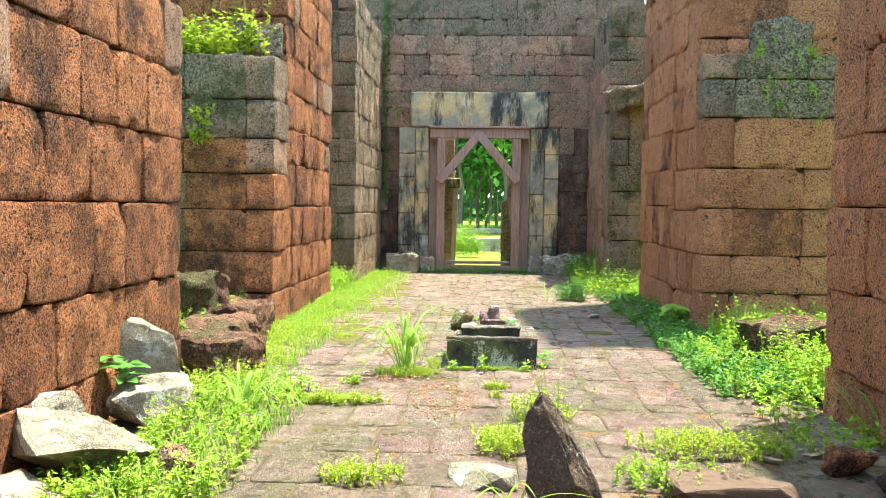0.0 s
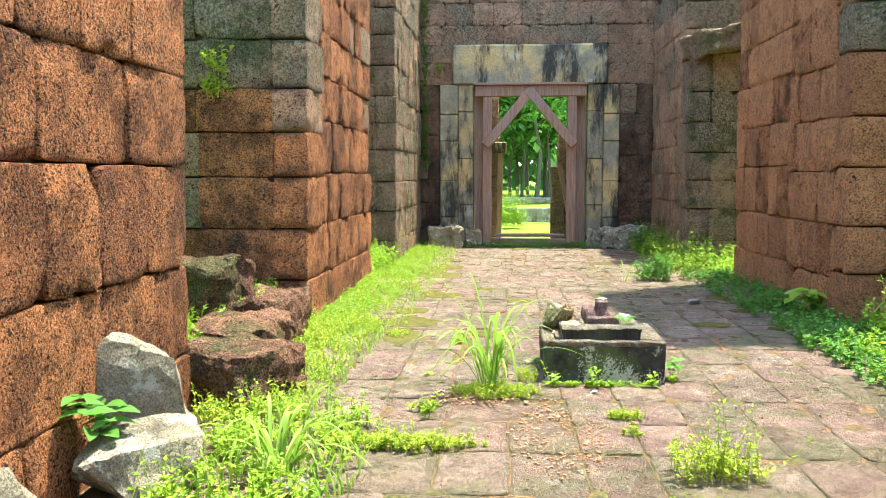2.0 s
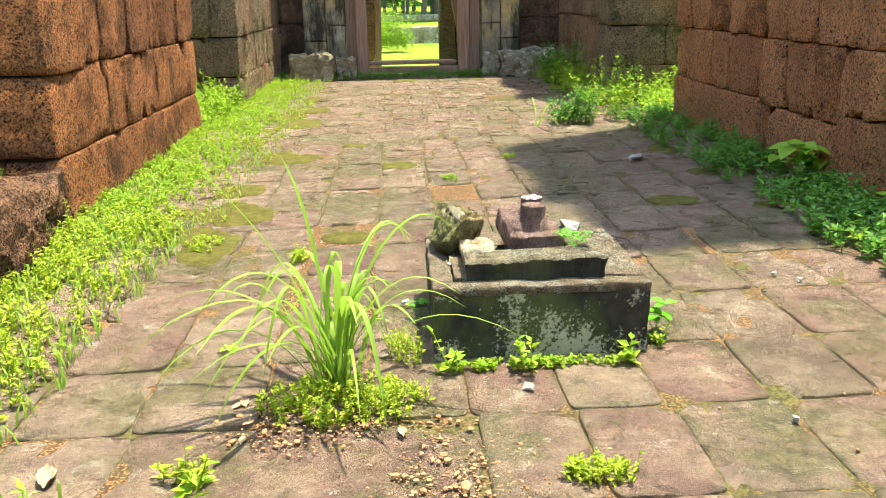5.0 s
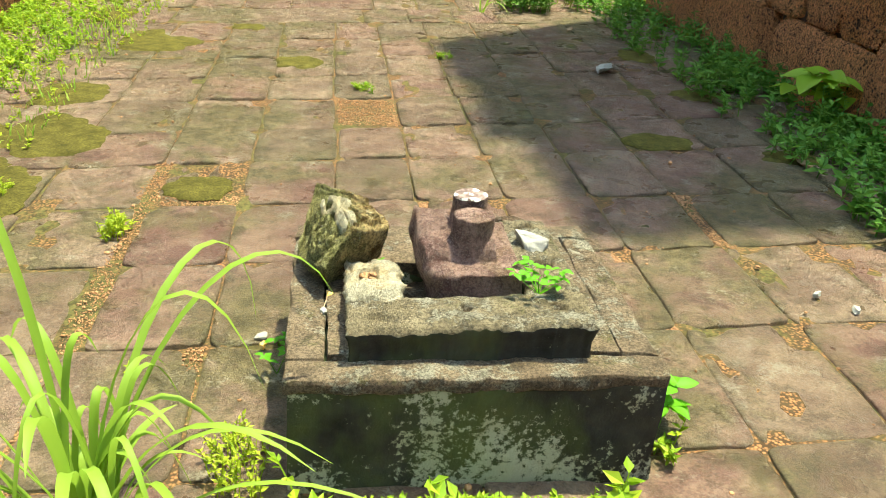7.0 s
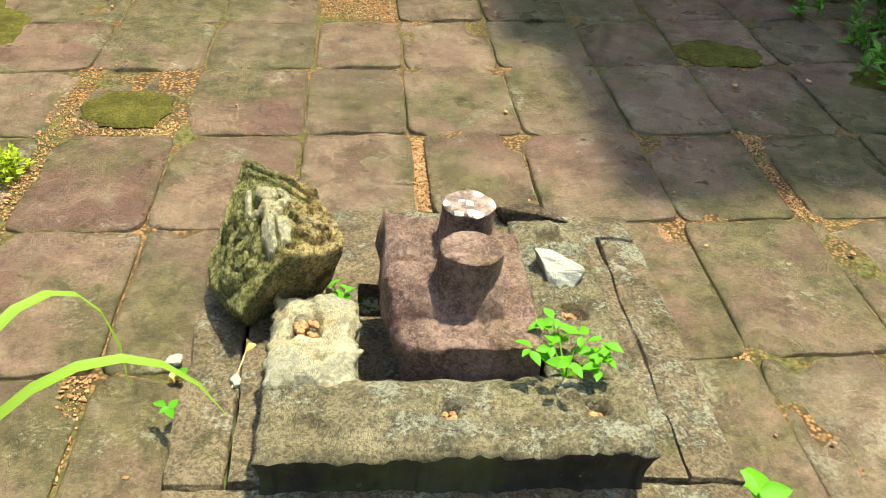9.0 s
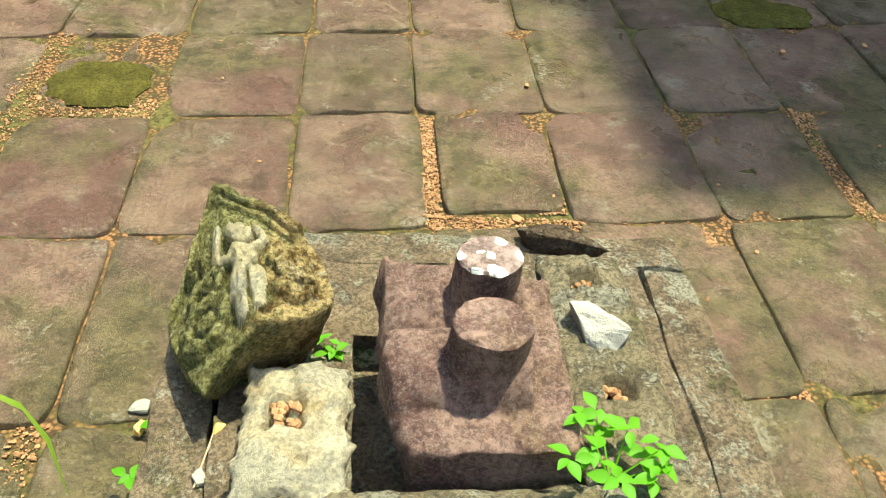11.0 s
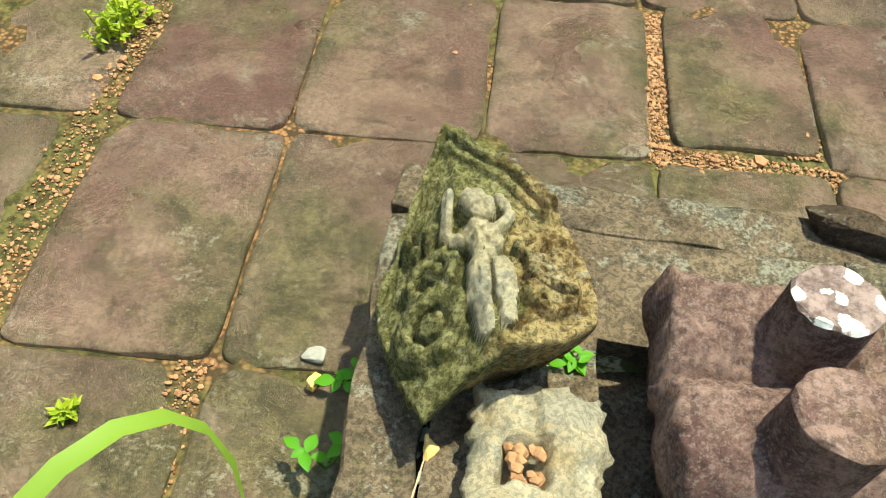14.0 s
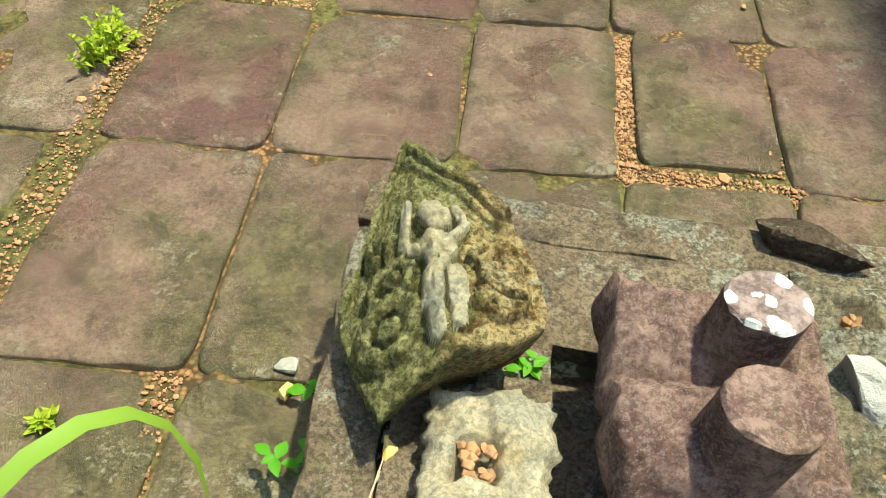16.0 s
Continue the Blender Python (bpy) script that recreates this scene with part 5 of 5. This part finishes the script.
# patches in the paving
for sd, cx, cy, rx, ry, n, h, lf, mt in ((21, 0.11, 7.05, 0.45, 0.14, 200, 0.07, 0.026, LIME), (22, 1.26, 7.61, 0.11, 0.08, 60, 0.05, 0.020, LIME), (23, 0.58, 5.42, 0.26, 0.16, 90, 0.10, 0.026, LIME),
                                        (24, 1.30, 6.05, 0.22, 0.28, 130, 0.13, 0.028, LIME), (25, 1.52, 6.70, 0.24, 0.16, 70, 0.22, 0.032, LIME), (26, 2.42, 6.05, 0.55, 0.28, 190, 0.15, 0.030, LIME),
                                        (27, 2.05, 5.5, 0.3, 0.3, 90, 0.12, 0.03, WEED), (28, 0.56, 8.08, 0.30, 0.20, 230, 0.06, 0.020, LIME), (29, 1.16, 8.30, 0.36, 0.05, 110, 0.035, 0.020, WEED),
                                        (30, 0.76, 8.42, 0.07, 0.16, 36, 0.10, 0.018, LIME), (31, 1.67, 8.46, 0.03, 0.08, 5, 0.05, 0.028, WEED), (32, 0.265, 9.62, 0.04, 0.12, 26, 0.06, 0.022, LIME),
                                        (33, 0.48, 8.82, 0.025, 0.02, 6, 0.02, 0.02, LIME), (34, 1.25, 7.30, 0.06, 0.05, 14, 0.05, 0.02, LIME), (35, 0.16, 7.66, 0.10, 0.05, 14, 0.06, 0.03, LIME),
                                        (36, 1.10, 11.35, 0.08, 0.1, 12, 0.04, 0.025, WEED), (37, -0.25, 9.9, 0.12, 0.2, 40, 0.05, 0.02, LIME), (38, 1.60, 12.1, 0.07, 0.06, 10, 0.04, 0.025, WEED)):
    weeds("weed_patch", "small bright weeds growing between paving slabs", sd, disc(sd, n, cx, cy, rx, ry), h, lf, mt, 12)
for sd, x, y, h in ((61, 0.90, 8.27, 0.15), (62, 1.16, 8.27, 0.16), (63, 0.19, 7.52, 0.12), (64, 1.50, 8.28, 0.05)):
    weeds("seedling", "single bright green seedling in a joint", sd, [(x, y), (x + 0.02, y + 0.01)], h, 0.05, WEED, 11, wide=0.55)
# ledges and walls
rng = np.random.default_rng(5)
weeds("ledge_plants", "bright leafy plants on the wall ledge", 71, np.column_stack((rng.uniform(-2.2, -1.2, 170), rng.uniform(10.4, 10.95, 170), np.full(170, 2.9))), 0.45, 0.08, LIME, 18)
weeds("ledge_plants", "green plants hanging over the wall ledge", 72, np.column_stack((rng.uniform(3.9, 4.6, 90), rng.uniform(10.3, 10.6, 90), rng.uniform(2.2, 2.95, 90))), 0.22, 0.05, WEED, 16)
weeds("wall_plant", "yellow-green plant rooted in the wall", 73, np.column_stack((rng.uniform(-1.95, -1.75, 26), rng.uniform(10.25, 10.33, 26), rng.uniform(1.95, 2.3, 26))), 0.15, 0.05, LIME, 14)
weeds("ivy", "thin ivy climbing the corner of the end wall", 74, np.column_stack((-1.0 + 0.13 * rng.random(260), np.full(260, 19.33), rng.uniform(1.4, 5.6, 260))), 0.08, 0.045, WEED_DARK, 10)
weeds("wall_plant", "small plant rooted in the wall above the doorway", 75, np.column_stack((rng.uniform(-0.72, -0.62, 8), np.full(8, 19.33), rng.uniform(3.15, 3.35, 8))), 0.12, 0.05, WEED, 12)
weeds("wall_plant", "leafy sprig rooted high in the wall", 76, np.column_stack((rng.uniform(3.4, 3.5, 20), rng.uniform(7.0, 7.2, 20), rng.uniform(2.75, 2.95, 20))), 0.14, 0.05, LIME, 12)


def blade_part(parent, pts, width, material, seed):
    """One long grass blade along the curve through pts: a V-folded tapering ribbon."""
    bm = bmesh.new()
    pts = [Vector(p) for p in pts]
    n = 12
    rows = []
    for i in range(n + 1):
        t = i / n
        p = pts[0] * (1 - t) ** 3 + pts[1] * 3 * t * (1 - t) ** 2 + pts[2] * 3 * t * t * (1 - t) + pts[3] * t ** 3
        d = (pts[1] - pts[0]) * (1 - t) ** 2 + (pts[2] - pts[1]) * 2 * t * (1 - t) + (pts[3] - pts[2]) * t * t
        side = d.cross(Vector((0.05, 0.08, 1))).normalized()
        nrm = side.cross(d).normalized()
        w = width * (0.55 + 0.9 * t) * (1 - t ** 2.6) ** 0.8 if t < 1 else 0.0004
        rows.append((bm.verts.new(p + side * w + nrm * w * 0.3), bm.verts.new(p), bm.verts.new(p - side * w + nrm * w * 0.3)))
    for a, b in zip(rows, rows[1:]):
        bm.faces.new((a[0], b[0], b[1], a[1]))
        bm.faces.new((a[1], b[1], b[2], a[2]))
    return part("blade", bm, material, parent, smooth=True)


def tussock(name, label, x, y, seed, count, length, width, spread=0.06, aims=(), where=(0, 0, 0)):
    ob = thing(name, label, "grass", where)
    r = random.Random(seed)
    for i in range(count):
        a = r.uniform(0, 2 * math.pi)
        reach = length * r.uniform(0.4, 1.1)
        h = length * r.uniform(0.5, 1.1) * (1.15 - 0.35 * reach / length)
        if aims and 0.1 < a < 2.0:
            reach, h = reach * 0.45, h * 0.8
        b = Vector((x + r.gauss(0, spread * 0.5), y + r.gauss(0, spread * 0.5), -0.02))
        d = Vector((math.cos(a), math.sin(a), 0))
        fall = r.uniform(0.1, 1.0)
        blade_part(ob, (b, b + d * reach * 0.22 + Vector((0, 0, h * 0.6)), b + d * reach * 0.5 + Vector((0, 0, h * 1.1)), b + d * reach + Vector((0, 0, h * (1.0 - 0.75 * fall)))), width * r.uniform(0.6, 1.25), GRASS, i)
    for ctrl in aims:
        b = Vector((x, y, -0.02))
        blade_part(ob, (b, *ctrl), width * 1.05, GRASS, 7)
    return ob


tussock("grass_tussock", "tall arching green grass tussock beside the pedestal", 0.53, 8.21, 5, 36, 0.60, 0.010, 0.06,
        (((0.58, 8.40, 0.50), (0.76, 8.72, 0.58), (0.79, 8.625, 0.26)), ((0.62, 8.30, 0.50), (0.85, 8.45, 0.63), (0.955, 8.425, 0.42)), ((0.58, 8.20, 0.50), (0.74, 8.24, 0.72), (0.84, 8.22, 0.36)),
         ((0.48, 8.15, 0.4), (0.31, 8.1, 0.6), (0.11, 8.05, 0.86)), ((0.47, 8.15, 0.35), (0.25, 8.0, 0.5), (-0.06, 7.95, 0.22)), ((0.56, 8.1, 0.42), (0.66, 8.0, 0.5), (0.70, 7.85, 0.02)), ((0.47, 8.1, 0.3), (0.31, 8.0, 0.28), (0.20, 7.92, 0.02)),
         ((0.50, 8.24, 0.4), (0.46, 8.30, 0.6), (0.38, 8.36, 0.74))))
tussock("grass_tussock", "green grass tussock among fallen stones", -0.32, 6.55, 8, 26, 0.46, 0.011, 0.07)
tussock("grass_tussock", "long arching grass by the wall foot", 3.42, 6.3, 9, 22, 0.6, 0.008, 0.08)
tussock("grass_tussock", "long arching grass in the side opening", 3.75, 9.9, 10, 16, 0.62, 0.007, 0.08)
tussock("grass_tussock", "few grass blades beside the standing stone", 1.28, 4.95, 12, 7, 0.38, 0.007, 0.05)
tussock("grass_tussock", "single tall grass shoots in a joint", 2.05, 13.6, 13, 5, 0.4, 0.008, 0.02)


def ovate(centre, axis, size, rng):
    """One broad pointed leaf with a midrib fold and a drooping tip."""
    a = Vector(axis).normalized()
    side = a.cross(Vector((rng.normal(0, 0.2), rng.normal(0, 0.2), 1))).normalized()
    up = side.cross(a)
    bm = bmesh.new()
    c = Vector(centre)
    rows = []
    for t, w in ((0.0, 0.015), (0.12, 0.10), (0.3, 0.25), (0.5, 0.29), (0.7, 0.22), (0.88, 0.10), (1.0, 0.006)):
        mid = c + a * size * t - up * size * 0.22 * t * t
        rows.append([bm.verts.new(mid + side * w * size + up * w * size * 0.35), bm.verts.new(mid), bm.verts.new(mid - side * w * size + up * w * size * 0.35)])
    for p, q_ in zip(rows, rows[1:]):
        bm.faces.new((p[0], q_[0], q_[1], p[1]))
        bm.faces.new((p[1], q_[1], q_[2], p[2]))
    return bm


def herb(name, label, where, seed, stems, size, material, height=0.06, spread=0.07):
    """A small herb: leaning stems that carry whorls of broad pointed leaflets."""
    ob = thing(name, label, "plant", where)
    r = random.Random(seed)
    rng = np.random.default_rng(seed)
    for i in range(stems):
        a = 2 * math.pi * (i + r.random() * 0.6) / stems
        tip = Vector((math.cos(a) * spread * r.uniform(0.4, 1.1), math.sin(a) * spread * r.uniform(0.4, 1.0), height * r.uniform(0.5, 1.1)))
        v, f = stems_mesh(np.array([[0, 0, -0.004]]), np.array([list(tip)]), 0.0018)
        stalk = from_arrays("stem", v, f, material, ob)
        k = 5
        ang = np.linspace(0, 2 * math.pi, k, endpoint=False) + r.random() * 3
        ax = np.column_stack((np.cos(ang), np.sin(ang), rng.uniform(-0.1, 0.35, k)))
        c = np.array([list(tip)]) + rng.normal(scale=0.003, size=(k, 3))
        for one in range(k):
            where_ = Vector(c[one]) * (1.0 if one < 4 else 0.62)
            part("leaf", ovate(where_, ax[one], size * rng.uniform(0.75, 1.25), rng), material, stalk, smooth=True)
    return ob


herb("small_herb", "bright green leafy herb rooted in the socket slab", (1.380, 8.582, 0.335), 3, 9, 0.024, HERB, 0.06, 0.062)
herb("small_herb", "tiny green herb beside the carved stone", (1.072, 8.83, 0.266), 4, 3, 0.016, HERB, 0.02, 0.015)
herb("small_herb", "dark green broad-leaved herb by the wall", (-1.0, 6.30, 0.2), 6, 6, 0.10, WEED_DARK, 0.22, 0.08)
herb("small_herb", "green herb at the pedestal's edge", (0.815, 8.80, 0.0), 8, 2, 0.028, HERB, 0.06, 0.025)
herb("small_herb", "green seedling beside a gravel joint", (0.812, 8.925, 0.0), 21, 2, 0.026, HERB, 0.03, 0.02)
herb("small_herb", "broad light green leaves at the pedestal's corner", (1.68, 8.54, 0.0), 9, 4, 0.065, HERB, 0.11, 0.05)
herb("fern", "small bright fern at the wall foot", (3.33, 10.9, 0.05), 10, 6, 0.16, WEED, 0.22, 0.14)
herb("small_herb", "green herb in a joint with gravel", (0.13, 8.52, 0.0), 12, 2, 0.03, WEED, 0.02, 0.02)

# ---- gravel and litter on the floor ----
soil_spots, rl_soil = [], random.Random(3)


def pebbles(name, label, seed, spots, size, material, base=0.0):
    rng = np.random.default_rng(seed)
    bm = bmesh.new()
    bmesh.ops.create_icosphere(bm, subdivisions=1, radius=1.0)
    unit = np.array([v.co[:] for v in bm.verts])
    tri = np.array([[v.index for v in f.verts] for f in bm.faces])
    bm.free()
    spots = np.asarray(spots)
    n = len(spots)
    s = size * rng.lognormal(0, 0.45, n)
    shape = rng.uniform(0.6, 1.25, (n, 3)) * np.array([1, 1, 0.7])
    v = unit[None] * (s[:, None] * shape)[:, None] * rng.uniform(0.85, 1.15, (n, len(unit), 1))
    v[..., :2] += spots[:, None]
    v[..., 2] += base + (s * 0.35)[:, None]
    f = (np.arange(n)[:, None, None] * len(unit) + tri[None]).reshape(-1, 3)
    return tagged(from_arrays(name, v.reshape(-1, 3), f, material), label, "gravel", kind="stuff")


pebbles("loose_gravel", "orange laterite gravel strewn on the slabs", 1, disc(1, 1300, 0.90, 7.30, 0.30, 0.75), 0.0042, PEBBLE)
pebbles("loose_gravel", "reddish gravel round the grass tussock", 2, disc(2, 300, 0.45, 7.95, 0.3, 0.2), 0.005, PEBBLE)
pebbles("loose_gravel", "orange gravel in the open joints", 3, np.concatenate((strip(3, 2300, 0.262, 0.335, 8.3, 10.3), strip(12, 800, 0.34, 0.46, 8.93, 9.13), strip(4, 1300, 1.245, 1.285, 9.44, 9.88), strip(5, 1600, 1.26, 1.86, 9.425, 9.485), strip(13, 420, 1.49, 1.56, 9.5, 9.72), strip(6, 800, 2.24, 2.31, 9.5, 9.98), strip(7, 400, 1.80, 1.90, 8.975, 9.02), strip(14, 300, 1.79, 1.87, 9.40, 9.45), strip(15, 1800, 0.97, 1.24, 10.78, 11.18), strip(16, 700, 0.31, 0.62, 9.84, 9.93), strip(17, 400, 0.58, 0.63, 8.6, 8.93))), 0.0021, PEBBLE, -0.008)
rng = np.random.default_rng(9)
pebbles("scattered_pebbles", "few small pebbles scattered over the paving", 4, np.column_stack((rng.uniform(-0.6, 3.0, 420), rng.uniform(4.5, 12.5, 420))), 0.004, PEBBLE)
for k, (x, y, s) in enumerate(((0.765, 8.955, 0.022), (2.40, 9.16, 0.020), (2.47, 9.06, 0.022), (1.9, 7.85, 0.018), (0.93, 8.64, 0.014), (1.15, 8.12, 0.028))):
    rock("pebble", "small whitish pebble on the stones", (x, y, 0.0 if k != 4 else PZ - 0.004), (s * 1.5, s, s * 0.8), 60 + k, WHITE_STONE, 30 * k, category="pebble", group="white pebbles", points=20)


rock("pebble", "yellow pebble lying in the pedestal's groove", (0.944, 8.712, PZ - 0.008), (0.017, 0.030, 0.016), 91, YELLOW_STONE, 8, category="pebble", points=18)
rock("pebble", "grey pebble lying in the pedestal's groove", (0.940, 8.682, PZ - 0.008), (0.014, 0.016, 0.011), 92, WHITE_STONE, 20, category="pebble", points=18)
rock("pebble", "orange pebble at the pedestal's foot", (0.775, 8.915, 0.0), (0.024, 0.018, 0.014), 93, YELLOW_STONE, 50, category="pebble", points=18)
twig = thing("twig", "thin dry pale twig lying on the pedestal", "twig")
v, f = stems_mesh(np.array([[0.926, 8.628, PZ + 0.002]]), np.array([[0.945, 8.745, PZ + 0.006]]), 0.0015)
from_arrays("stalk", v, f, DRY_LEAF, twig)
for k in range(150):
    a, q = rl_soil.uniform(0, 6.28), rl_soil.random() ** 0.5
    soil_spots.append((2.32 + 0.29 * q * math.cos(a), 5.30 + 0.17 * q * math.sin(a), 0.085 * (1 - q * q)))


def crumbs(spots, size, material):
    """Loose clods over a mound, one mesh."""
    bits = []
    for k, (x, y, z) in enumerate(spots):
        b = bmesh.new()
        bmesh.ops.create_icosphere(b, subdivisions=1, radius=size * (0.5 + 1.1 * ((k * 37) % 19) / 19))
        jitter(b, size * 0.6, 30, k)
        b.transform(Matrix.Translation((x, y, z)))
        bits.append(b)
    return merge(*bits)


tagged(link_mesh("soil_crumbs", crumbs(soil_spots, 0.022, SOIL), SOIL), "dark crumbly clods of soil on the mound", "soil", kind="stuff")


def moss_patch(x, y, rx, ry, seed):
    """A low cushion of moss with an uneven rim."""
    bm = bmesh.new()
    n, rings = 40, []
    for f, h in ((1.0, -0.004), (0.93, 0.004), (0.7, 0.007), (0.35, 0.008)):
        ring = []
        for k in range(n):
            a = 2 * math.pi * k / n
            q = f * (1 + 0.35 * noise.noise(Vector((math.cos(a) * 1.6, math.sin(a) * 1.6, seed))) + 0.14 * noise.noise(Vector((math.cos(a) * 6, math.sin(a) * 6, seed))))
            ring.append(bm.verts.new((rx * q * math.cos(a), ry * q * math.sin(a), h + 0.002 * noise.noise(Vector((q * 9, a * 4, seed))))))
        rings.append(ring)
    for p, q in zip(rings, rings[1:]):
        for k in range(n):
            bm.faces.new((p[k], p[(k + 1) % n], q[(k + 1) % n], q[k]))
    bm.faces.new(rings[-1])
    ob = link_mesh("moss_patch", bm, MOSS, smooth=True)
    ob.location = (x, y, 0.0)
    tagged(ob, "low olive-green moss cushion on a paving slab", "moss", "moss on the paving")


moss_patch(0.47, 9.99, 0.125, 0.115, 1)
rm = random.Random(6)
for k in range(16):
    y = rm.uniform(9.9, 16.5)
    moss_patch(-0.36 + rm.uniform(-0.22, 0.30), y, rm.uniform(0.10, 0.24), rm.uniform(0.12, 0.34), k + 2)
for k, (x, y) in enumerate(((0.75, 11.9), (2.95, 10.4), (2.9, 11.4), (2.85, 12.3), (0.4, 12.8), (2.4, 10.6), (1.9, 18.2), (0.9, 18.3))):
    moss_patch(x, y, rm.uniform(0.10, 0.2), rm.uniform(0.07, 0.16), k + 30)


def dry_leaf(x, y, s, seed, material, label):
    bm = bmesh.new()
    bmesh.ops.create_grid(bm, x_segments=8, y_segments=6, size=1)
    for v in bm.verts:
        u, w = v.co.x, v.co.y
        v.co = Vector((u * s, w * s * 0.45 * (1 - u * u * 0.75), s * (0.16 + 0.22 * w * w + 0.18 * noise.noise(Vector((u * 2, w * 2, seed))))))
    ob = link_mesh("dry_leaf", bm, material)
    ob.matrix_world = pose(x, y, 0.0, 0, 0, seed * 47)
    tagged(ob, label, "leaf", "fallen leaves")


dry_leaf(2.52, 11.85, 0.10, 1, WHITE_STONE, "curled pale dry leaf on the paving")
for k, (x, y) in enumerate(((2.95, 10.3), (2.7, 5.9), (2.95, 6.0), (2.6, 13.0), (-0.2, 7.7), (2.85, 6.3))):
    dry_leaf(x, y, 0.055, k + 2, DRY_LEAF, "brown curled dry leaf on the paving")


rl = random.Random(12)
for k in range(12):
    dry_leaf(0.45 + rl.uniform(-0.25, 0.35), 7.98 + rl.uniform(-0.12, 0.12), rl.uniform(0.018, 0.032), 20 + k, DRY_LEAF, "small brown dry leaf under the grass")
# ---- trees ----
def tree(x, y, seed, height, girth, crown_z, crown_r, leaves, leaf, material=CROWN):
    r = random.Random(seed)
    rng = np.random.default_rng(seed)
    ob = thing("tree", "slender tree with a loose green crown on the lawn", "tree", (x, y, -0.16), "trees on the lawn")
    bm = bmesh.new()

    def limb(p, q, r0, r1, seg=6, kinks=5):
        prev = None
        for i in range(kinks + 1):
            t = i / kinks
            c = p.lerp(q, t) + Vector((noise.noise(Vector((t * 3, seed, r0))), noise.noise(Vector((seed, t * 3, r1))), 0)) * (q - p).length * 0.035
            rr = r0 + (r1 - r0) * t
            ring = [bm.verts.new(c + Vector((math.cos(a), math.sin(a), 0)) * rr) for a in [2 * math.pi * k / seg for k in range(seg)]]
            if prev:
                for k in range(seg):
                    bm.faces.new((prev[k], prev[(k + 1) % seg], ring[(k + 1) % seg], ring[k]))
            prev = ring

    limb(Vector((0, 0, -0.1)), Vector((r.uniform(-0.4, 0.4), r.uniform(-0.4, 0.4), height * 0.85)), girth, girth * 0.3)
    ends = []
    for _ in range(9):
        z = r.uniform(crown_z, height * 0.8)
        a = r.uniform(0, 6.28)
        e = Vector((math.cos(a) * crown_r * r.uniform(0.5, 1), math.sin(a) * crown_r * r.uniform(0.5, 1), z + r.uniform(0.3, 2.0)))
        limb(Vector((0, 0, z)), e, girth * 0.35, girth * 0.08, 5, 3)
        ends.append(e)
    part("trunk", bm, BARK, ob)
    cl = np.array([list(e) for e in ends] + [[0, 0, height]] + [[r.uniform(-1, 1) * crown_r, r.uniform(-1, 1) * crown_r, r.uniform(crown_z, height)] for _ in range(16)])
    pick = rng.integers(0, len(cl), leaves)
    c = cl[pick] + rng.normal(size=(leaves, 3)) * crown_r * np.array([0.28, 0.28, 0.2])
    ax = rng.normal(size=(leaves, 3))
    v, f = leaf_mesh(c, ax, leaf * rng.uniform(0.5, 1.3, leaves), 0.6, 0.2, rng)
    from_arrays("crown", v, f, material, ob)
    return ob


r = random.Random(404)
for i in range(30):
    tree(r.uniform(-9, 13), r.uniform(47, 74), i, r.uniform(11, 16), r.uniform(0.09, 0.17), r.uniform(2.6, 4.2), r.uniform(2.0, 2.9), 1500, 0.55)
tree(3.2, 36.0, 50, 10, 0.2, 4.0, 3.6, 5000, 0.36, WEED_DARK)
tree(-4.2, 40.0, 51, 11, 0.2, 3.6, 3.4, 4500, 0.36, WEED_DARK)
for i, (x, y) in enumerate(((-11, 4), (-13, 12), (-10, 20), (-14, 27), (14, 6), (15, 14), (13, 22), (-9.5, -6), (11, -5))):
    tree(x, y, 70 + i, r.uniform(9, 12), 0.2, 2.2, 3.2, 3600, 0.4)
rng = np.random.default_rng(77)
n = 16000
ang = rng.uniform(0, 2 * math.pi, n)
rad = rng.uniform(85, 120, n)
z = 17 * rng.random(n) ** 1.3
v, f = leaf_mesh(np.column_stack((rad * np.cos(ang), rad * np.sin(ang) + 10, z)), rng.normal(size=(n, 3)), rng.uniform(2.0, 4.5, n), 0.8, 0.2, rng)
tagged(from_arrays("far_woods", v, f, CROWN), "dense far green woods round the lawn", "woods", kind="stuff")
for i, (x, y, h) in enumerate(((0.75, 27.0, 1.0), (0.2, 29.0, 0.8), (-2.6, 9.6, 0.9), (-3.4, 8.4, 1.1), (-2.8, 14.8, 0.9), (4.9, 14.9, 1.0), (5.2, 8.6, 0.9))):
    weeds("shrub", "loose green shrub beside the ruin", 200 + i, disc(200 + i, 60, x, y, 0.5, 0.4), h, 0.09, WEED, 26, base=-0.1, category="shrub")
